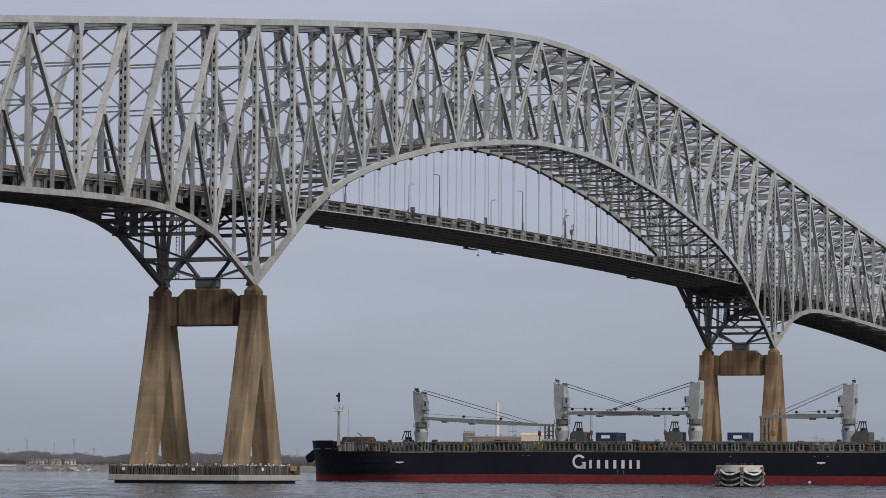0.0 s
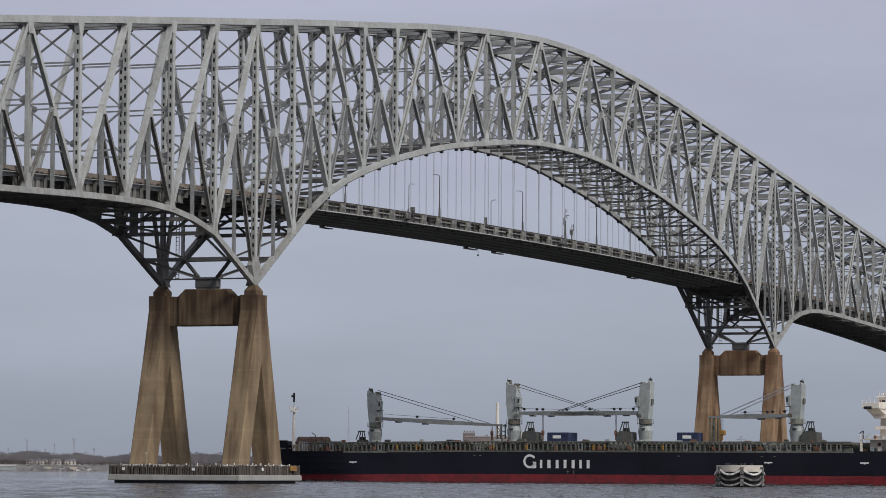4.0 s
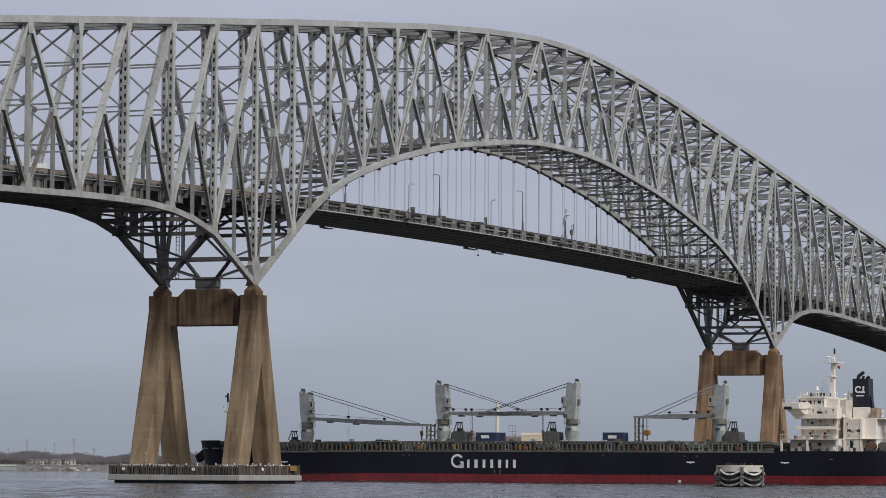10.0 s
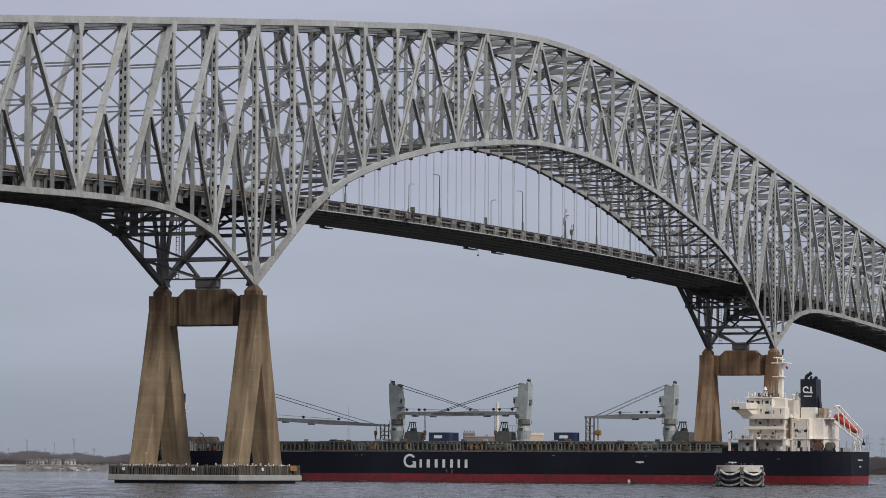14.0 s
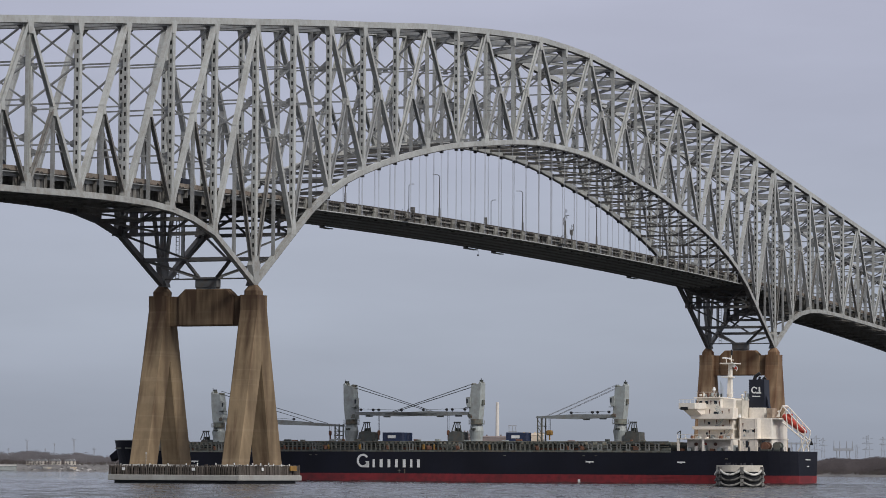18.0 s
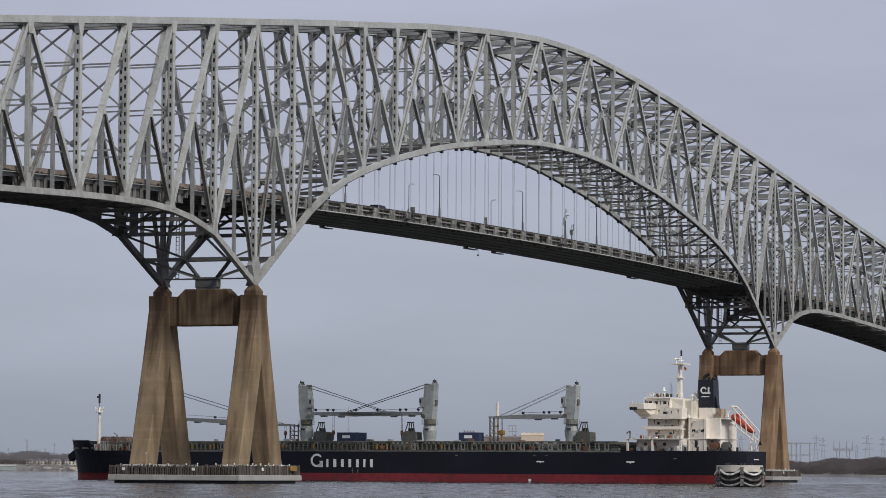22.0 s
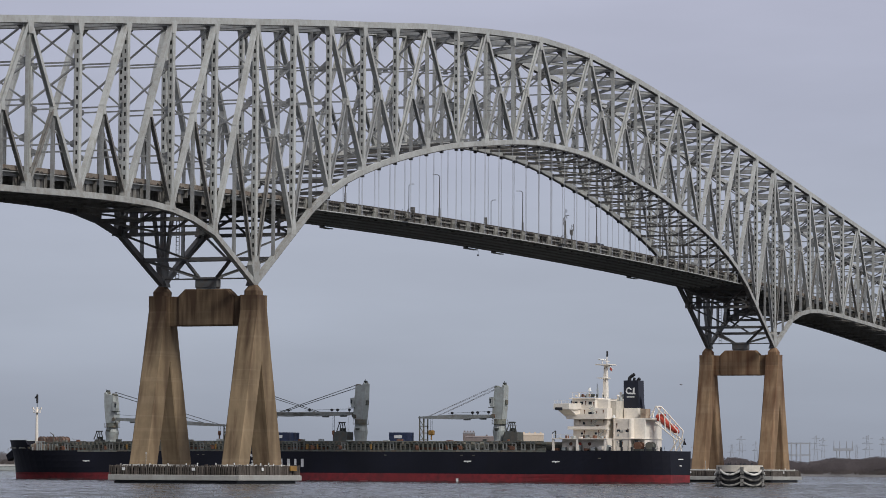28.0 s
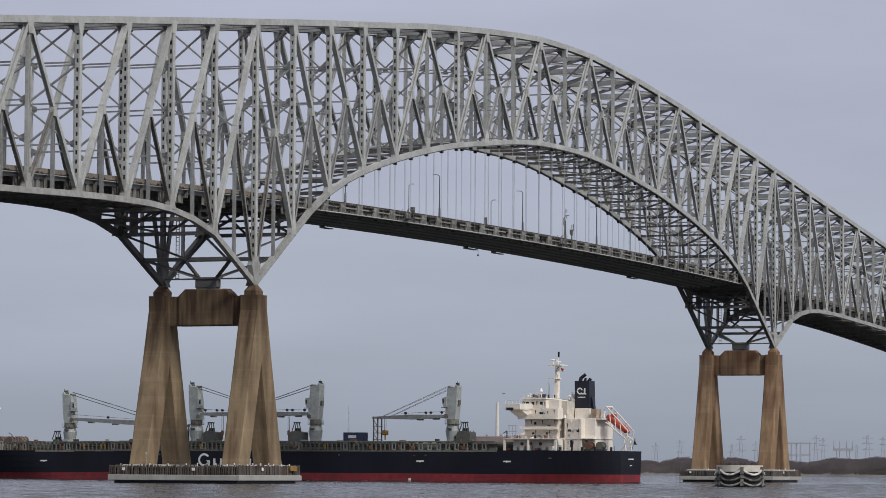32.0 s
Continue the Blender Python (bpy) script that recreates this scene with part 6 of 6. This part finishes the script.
def build_shores():
    build_land()
    build_riprap()
    build_woods("bare_trees", BARE_WOOD, 2500, -8.2, 1.0, (60, 230), (7, 13), "bare grey winter trees along the far shore", 11)
    build_woods("bare_trees", BROWN_WOOD, 3000, 1.0, 8.4, (20, 230), (8, 14), "bare brown winter trees along the far shore", 23)
    build_woods("shore_brush", BRUSH, 900, -8.2, 1.5, (45, 90), (2, 6), "dry brown brush at the water's edge", 31)
    build_woods("shore_brush", BRUSH, 1600, 1.5, 8.4, (6, 90), (2, 6), "dry brown brush down to the water's edge", 47)
    # pylons and gantries
    for b, d, h, w, arms in ((3.55, 4500, 38, 3.2, (0.7, 0.85)), (3.95, 4550, 42, 3.4, (0.6, 0.78, 0.93)), (4.2, 4550, 40, 3.4, (0.6, 0.8)), (4.55, 4450, 44, 4, (0.65, 0.8, 0.93)), (4.8, 4500, 36, 3.2, (0.7, 0.9)),
                             (4.95, 4400, 46, 3.8, (0.6, 0.75, 0.9)), (5.2, 4500, 40, 3, (0.7, 0.88)), (6.18, 4300, 46, 3.2, (0.62, 0.78, 0.92)), (6.3, 4400, 44, 3.2, (0.62, 0.78, 0.92)),
                             (7.03, 4250, 46, 4.0, (0.62, 0.78, 0.92)), (7.28, 4200, 44, 3.0, (0.6, 0.78, 0.92)), (6.85, 4400, 36, 2.6, (0.7, 0.9)),
                             (-6.85, 4700, 48, 1.6, (0.97,)), (-6.4, 4700, 42, 1.4, (0.97,)), (-6.08, 4700, 50, 2.0, (0.93, 0.98)), (-7.15, 4750, 34, 1.6, (0.9,)), (-6.55, 4750, 34, 1.4, (0.9,)), (-5.75, 4750, 36, 1.6, (0.9,)),
                             (-1.55, 4500, 105, 1.5, (0.4, 0.6)), (-0.62, 4500, 40, 1.5, (0.95,)), (-2.4, 4600, 36, 1.5, (0.9,))):
        build_pylon(b, d, h, w, arms)
    for b, n in ((5.93, 3), (5.78, 2)):
        g = empty("switchyard_gantry", pose(*far(b, 4150, 3.0), 0, 0, math.degrees(YAW) - 90), label="dark steel switchyard gantry behind the trees", category="gantry")
        wide = 22 if n == 3 else 12
        for j in range(n):
            x = -wide / 2 + wide * j / (n - 1)
            part("gantry_post", box((x - 0.7, -0.7, 0), (x + 0.7, 0.7, 36)), PYLON, g)
        for z in (20, 34):
            part("gantry_beam", box((-wide / 2 - 1, -0.8, z), (wide / 2 + 1, 0.8, z + 1.6)), PYLON, g)
    g = empty("switchyard_gantry", pose(*far(6.63, 4150, 3.0), 0, 0, math.degrees(YAW) - 90), label="steel switchyard frame with insulator masts", category="gantry")
    part("gantry_beam", box((-12, -1, 26), (12, 1, 29)), PYLON, g)
    for x in (-11, -4, 4, 11):
        part("mast", rod((x, 0, 29), (x, 0, 38), 0.8, 0.3, 5), PYLON, g)
    for x in (-6, 6):
        part("gantry_post", add_rod(rod((x, 0, 0), (x + 2, 0, 27), 0.6, None, 5), (x, 0, 0), (x - 2, 0, 27), 0.6, None, 5), PYLON, g)
    # houses and sheds
    rnd = random.Random(4)
    for j in range(7):
        b = -6.8 + j * 0.115 * (1 + 0.1 * (j % 2))
        h = empty("house", pose(*far(b, shore_dist(b) + 58, 6.2), 0, 0, math.degrees(YAW) - 90), label="small cream house with a grey roof by the water", category="house", group="waterside houses")
        w = rnd.uniform(6, 8)
        part("wall", box((-w / 2, -4, 0), (w / 2, 4, 4.0)), HOUSE_WHITE, h)
        part("roof", prism([(-w / 2 - 0.4, 4.0), (w / 2 + 0.4, 4.0), (w / 2 - 2, 6.0), (-w / 2 + 2, 6.0)], "y", -4.4, 4.4), ROOF_GREY, h)
        for x in (-w / 4, w / 4):
            for z in (1.3, 3.0):
                part("window", box((x - 0.7, -4.06, z - 0.5), (x + 0.7, -4.0, z + 0.5)), GLASS, h)
    for j in range(16):
        b = rnd.uniform(-7.3, -4.6)
        c = empty("boat_shed", pose(*far(b, shore_dist(b) + 14, 1.2), 0, 0, math.degrees(YAW) - 90 + rnd.uniform(-20, 20)), label="low pale shed on the far bank", category="shed", group="waterside sheds")
        w = rnd.uniform(4, 9)
        part("wall", box((-w / 2, -3, 0), (w / 2, 3, rnd.uniform(2, 3.2))), rnd.choice((WALL_CREAM, CONCRETE, ROOF_GREY)), c)
    b = -7.25
    c = empty("jetty_shed", pose(*far(b, shore_dist(b) - 10, 0.2), 0, 0, math.degrees(YAW) - 90), label="long pale green jetty shed on the water", category="shed")
    part("wall", box((-14, -4, 0), (14, 4, 4.5)), CRANE_GREY, c)
    part("roof", prism([(-4.4, 4.5), (4.4, 4.5), (0, 6.0)], "x", -14.5, 14.5), CONCRETE, c)
    # works behind the ship: chimney, brown hall, cream hall
    ch = empty("factory_chimney", pose(*far(0.92, 4100, 3.0)), label="tall slender white factory chimney", category="chimney")
    part("shaft", rod((0, 0, 0), (0, 0, 80), 2.5, 1.9, 16), CREAM_FAR, ch)
    part("rim", rod((0, 0, 80), (0, 0, 81.0), 2.05, None, 16), CREAM_FAR, ch)
    for b, d, w, h, m, r, text in ((0.86, 4080, 66, 41, WALL_BROWN, WALL_BROWN, "long dark brown factory hall on the far shore"), (1.50, 4050, 26, 44, WALL_CREAM, WALL_CREAM, "cream factory hall with roof vents"), (0.45, 4120, 14, 46, WALL_BROWN, ROOF_GREY, "low brown factory annexe on the far shore")):
        c = empty("factory_hall", pose(*far(b, d, 3.0), 0, 0, math.degrees(YAW) - 90), label=text, category="factory")
        part("wall", box((-w / 2, -10, 0), (w / 2, 10, h - 2)), m, c)
        part("roof", prism([(-10.4, h - 2), (10.4, h - 2), (0, h)], "x", -w / 2 - 0.4, w / 2 + 0.4), r, c)
        for j in range(4):
            x = -w / 2 + w * (j + 0.5) / 4
            part("roof_vent", box((x - 1, -1, h - 1), (x + 1, 1, h + 1.5)), m, c)
    c = empty("lattice_tank_tower", pose(*far(1.17, 4100, 3.0), 0, 0, math.degrees(YAW) - 90), label="open lattice tower behind the factory", category="tower")
    for x in (-4, 0, 4):
        part("post", box((x - 0.4, -0.4, 0), (x + 0.4, 0.4, 54)), PYLON, c)
    for z in (46, 53):
        part("beam", box((-5, -0.5, z), (5, 0.5, z + 1)), PYLON, c)


CREAM_FAR = material("white_chimney_paint", (0.66, 0.62, 0.56), 0.7, 0, 0.06, 0.05, 0.5, 0.0)
build_shores()


# ---- the round mooring dolphin with hanging fenders ----
ROPE_WORN = material("grimy_pale_fender_hose", (0.30, 0.29, 0.265), 0.9, 0, 0.4, 1.0, 5.0, 0.4, (0.03, 0.03, 0.03), 0.8)


def build_dolphin():
    cx, cy, r = -43.3, -117.2, 4.05
    far_by = 1 - SEA / EYE.z
    d = empty("mooring_dolphin", pose(EYE.x + (cx - EYE.x) * far_by, EYE.y + (cy - EYE.y) * far_by, SEA, 0, 0, math.degrees(YAW) + 180) @ Matrix.Scale(far_by, 4), label="round concrete dolphin draped with worn rubber fender hoses", category="dolphin")
    part("core", rod((0, 0, -2), (0, 0, 2.7), r, None, 40), BLACK_RUBBER, d, "dark sheet-pile core")
    part("cap", rod((0, 0, 2.7), (0, 0, 3.85), r + 0.12, None, 40), CAP_CREAM, d, "pale concrete cap")
    n = 6
    for row, (z, sag, rad) in enumerate(((3.1, 0.95, 0.2), (1.95, 0.85, 0.2), (0.95, 0.75, 0.19))):
        for k in range(n):
            a0, a1 = k * math.tau / n, (k + 1) * math.tau / n
            pts = []
            for j in range(15):
                f = j / 14
                a = a0 + (a1 - a0) * f
                q = r + 0.24 + 0.08 * math.sin(f * math.pi)
                pts.append(Vector((q * math.cos(a), q * math.sin(a), z - sag * (1 - (2 * f - 1) ** 2))))
            bm = bmesh.new()
            rings = []
            for j, p in enumerate(pts):
                t = (pts[min(j + 1, 14)] - pts[max(j - 1, 0)]).normalized()
                out = Vector((p.x, p.y, 0)).normalized()
                up = t.cross(out).normalized()
                rr = rad * (1 + 0.09 * math.sin(j * 2.4 + row + k))
                rings.append([bm.verts.new(p + out * rr * math.cos(m * math.tau / 8) + up * rr * math.sin(m * math.tau / 8)) for m in range(8)])
            for x, y in zip(rings, rings[1:]):
                for m in range(8):
                    bm.faces.new((x[m], x[(m + 1) % 8], y[(m + 1) % 8], y[m]))
            bm.faces.new(rings[0])
            bm.faces.new(list(reversed(rings[-1])))
            bmesh.ops.recalc_face_normals(bm, faces=bm.faces)
            part("fender_hose", bm, ROPE_WHITE if row == 0 else (FENDER_DARK if row == 1 else ROPE_WORN), d, "sagging bleached fender hose" if row == 0 else "sagging worn black fender hose", True)
    for k in range(n):
        a = k * math.tau / n
        bm = bmesh.new()
        for z in (0.2, 0.9, 1.6, 2.3, 3.0):
            add_box(bm, (r + 0.05, -0.3, z), (r + 0.55, 0.3, z + 0.55), Matrix.Rotation(a, 4, "Z"))
        part("fender_hanger", bm, FENDER_DARK, d)
    rnd = random.Random(2)
    for k in range(14):
        a = rnd.uniform(0, math.tau)
        q = rnd.uniform(2.2, 3.8)
        bm = rod((q * math.cos(a), q * math.sin(a), 3.85), (q * math.cos(a), q * math.sin(a), 4.15 + rnd.uniform(0, 0.2)), 0.14, 0.1, 6)
        part("stub_post", bm, DARK, d)


build_dolphin()


# ---- things on the road and in the air ----
def wheel_set(parent, xs, half, r):
    for x in xs:
        for y in (-half, half):
            w = part("wheel", rod((x, y - 0.15, r), (x, y + 0.15, r), r, None, 14), BLACK_RUBBER, parent)
            part("rim", rod((x, y - 0.17, r), (x, y + 0.17, r), r * 0.55, None, 10), CRANE_GREY, w)


def build_truck():
    t = empty("flatbed_truck", label="dark flatbed truck with a boom and a low white load", category="truck")
    bm = prism([(1.0, 0.5), (1.0, 1.5), (1.4, 1.8), (1.7, 2.6), (2.2, 2.85), (3.6, 2.85), (3.6, 0.5)], "y", -1.2, 1.2)
    part("cab", bm, NAVY_DARK, t, "dark tractor cab")
    part("windscreen", prism([(1.37, 1.84), (1.65, 2.55), (1.69, 2.53), (1.41, 1.82)], "y", -1.05, 1.05), GLASS, t)
    part("chassis", box((1.3, -0.5, 0.6), (22.5, 0.5, 1.0)), DARK_STEEL, t)
    part("flatbed", box((4.4, -1.28, 1.0), (22.8, 1.28, 1.2), 0.03), DARK_STEEL, t)
    bm = bmesh.new()
    for x in (4.3, 5.7):
        add_box(bm, (x, -0.5, 1.2), (x + 0.25, -0.2, 3.7))
        add_box(bm, (x, 0.2, 1.2), (x + 0.25, 0.5, 3.7))
    add_rod(bm, (4.4, 0, 1.3), (5.9, 0, 3.6), 0.12)
    add_box(bm, (4.2, -0.6, 3.5), (6.1, 0.6, 3.75))
    part("boom_mast", bm, DARK_STEEL, t)
    part("boom", add_box(rod((5.0, 0, 3.85), (-4.0, 0, 3.75), 0.2, 0.13, 8), (-4.2, -0.25, 3.5), (-2.0, 0.25, 3.9)), DARK_STEEL, t, "thin dark boom laid forward over the cab")
    part("load", prism([(7.6, 1.2), (7.6, 3.0), (18.9, 3.05), (19.2, 2.4), (22.6, 2.0), (22.6, 1.2)], "y", -1.2, 1.2), WHITE, t, "low white load on the flatbed")
    wheel_set(t, (2.0, 5.6, 6.9, 19.6, 20.9), 1.05, 0.5)
    return t


def build_van():
    v = empty("delivery_van", label="dark delivery van driving across the bridge", category="van")
    part("body", prism([(0, 0.4), (5.6, 0.4), (5.6, 1.0), (4.6, 1.2), (3.9, 1.95), (0.1, 2.05)], "y", -1.0, 1.0), NAVY_DARK, v)
    part("windscreen", prism([(4.57, 1.25), (3.93, 1.9), (3.97, 1.92), (4.62, 1.25)], "y", -0.85, 0.85), GLASS, v)
    wheel_set(v, (1.0, 4.5), 0.9, 0.36)
    return v


def build_suv(label, mat):
    v = empty("passenger_car", label=label, category="car", group="cars on the bridge")
    part("body", prism([(0, 0.4), (4.7, 0.4), (4.7, 1.0), (3.6, 1.1), (3.0, 1.5), (0.5, 1.52), (0.0, 1.1)], "y", -0.95, 0.95), mat, v)
    for e in (-1, 1):
        part("side_window", prism([(0.5, 1.12), (3.4, 1.12), (2.9, 1.42), (0.6, 1.44)], "y", e * 0.955 - 0.01, e * 0.955 + 0.01), GLASS, v)
    part("windscreen", prism([(3.56, 1.14), (3.04, 1.46), (3.08, 1.5), (3.62, 1.14)], "y", -0.8, 0.8), GLASS, v)
    wheel_set(v, (0.9, 3.8), 0.85, 0.36)
    return v


TRUCK, VAN = build_truck(), build_van()
CARS = [(build_suv("silver-grey car driving across the bridge", CRANE_GREY), -55.5, 26.0), (build_suv("black car driving across the bridge", NAVY_DARK), 423.8, 29.0), (build_suv("dark blue car driving across the bridge", NAVY_DARK), 399.7, 29.0)]


GULL_GREY = material("grey_plumage", (0.16, 0.16, 0.17), 0.8, 0, 0.2, 6.0, 40.0, 0.0, None, 0, False, 0, True)


def build_gull():
    g = empty("gull", label="small grey gull flying low over the water", category="bird")
    bm = bmesh.new()
    add_rod(bm, (-0.22, 0, 0), (0.12, 0, 0.02), 0.05, 0.08, 8)
    add_rod(bm, (0.12, 0, 0.02), (0.27, 0, 0.05), 0.08, 0.02, 8)
    part("body", bm, GULL_GREY, g)
    wings = []
    for e in (-1, 1):
        w = part("wing", prism([(0.12, 0.0), (0.05, e * 0.62), (-0.06, e * 0.6), (-0.12, 0.0)] if e > 0 else [(-0.12, 0.0), (-0.06, -0.6), (0.05, -0.62), (0.12, 0.0)], "z", 0.03, 0.05), GULL_GREY, g)
        wings.append(w)
    return g, wings


GULL, WINGS = build_gull()


def road_pose(x, y, flip):
    slope = math.degrees(math.atan(-2 * 6.2e-5 * (x - SPAN / 2)))
    return pose(x, y, deck(x) + 1.57, 0, slope if flip else -slope, 180 if flip else 0)


def settle_foredeck():
    """Sets all that stands on the fore part of the ship down on its sloping deck."""
    for ob in SHIP.children:
        if ob.type != "MESH" or ob.name.split(".")[0] in ("hull", "boot_topping"):
            continue
        s = ob.location.x + sum(c[0] for c in ob.bound_box) / 8
        if s > 12 and ob.location.z + max(c[2] for c in ob.bound_box) > 3:
            ob.location.z -= droop(s)


settle_foredeck()


def motions():
    for ob, (x, y, z) in ABOARD:
        ob.scale = (0.97, WIDE, 0.97) if ob.name.startswith("shipping") else (LONG, WIDE, WIDE)
        walk(ob, [(t, ship_pose(t, x, y, z)) for t in (0.0, 8.0, 16.0, 24.0, 32.0)])
    walk(TRUCK, [(t, road_pose(153.5 - 23.4 * t, 15.5, False)) for t in range(0, 33, 2)])
    for car, x, v in CARS:
        walk(car, [(t, road_pose(max(x - v * t, -620.0), 3.4, True)) for t in range(0, 33, 2)])
    walk(VAN, [(t, road_pose(147 + 24.5 * (t - 25), 5.2, False)) for t in range(0, 33, 2)])
    a, b = Vector((-94.9, -145.9, 18.0)), Vector((-103.0, -125.9, 17.7))
    way = math.degrees(math.atan2(b.y - a.y, b.x - a.x))
    rows = []
    for j in range(17):
        t = j * 2.0
        p = a + (b - a) * (t - 25) / 3
        rows.append((t, pose(p.x, p.y, p.z + 0.6 * math.sin(t * 1.3) - (0.35 * (t - 27) if t > 27 else 0), 0, 0, way)))
    walk(GULL, rows)
    for e, w in zip((-1, 1), WINGS):
        walk(w, [(t * 0.4, pose(0, 0, 0, e * 24 * (1 if t % 2 else -0.6))) for t in range(81)])


motions()
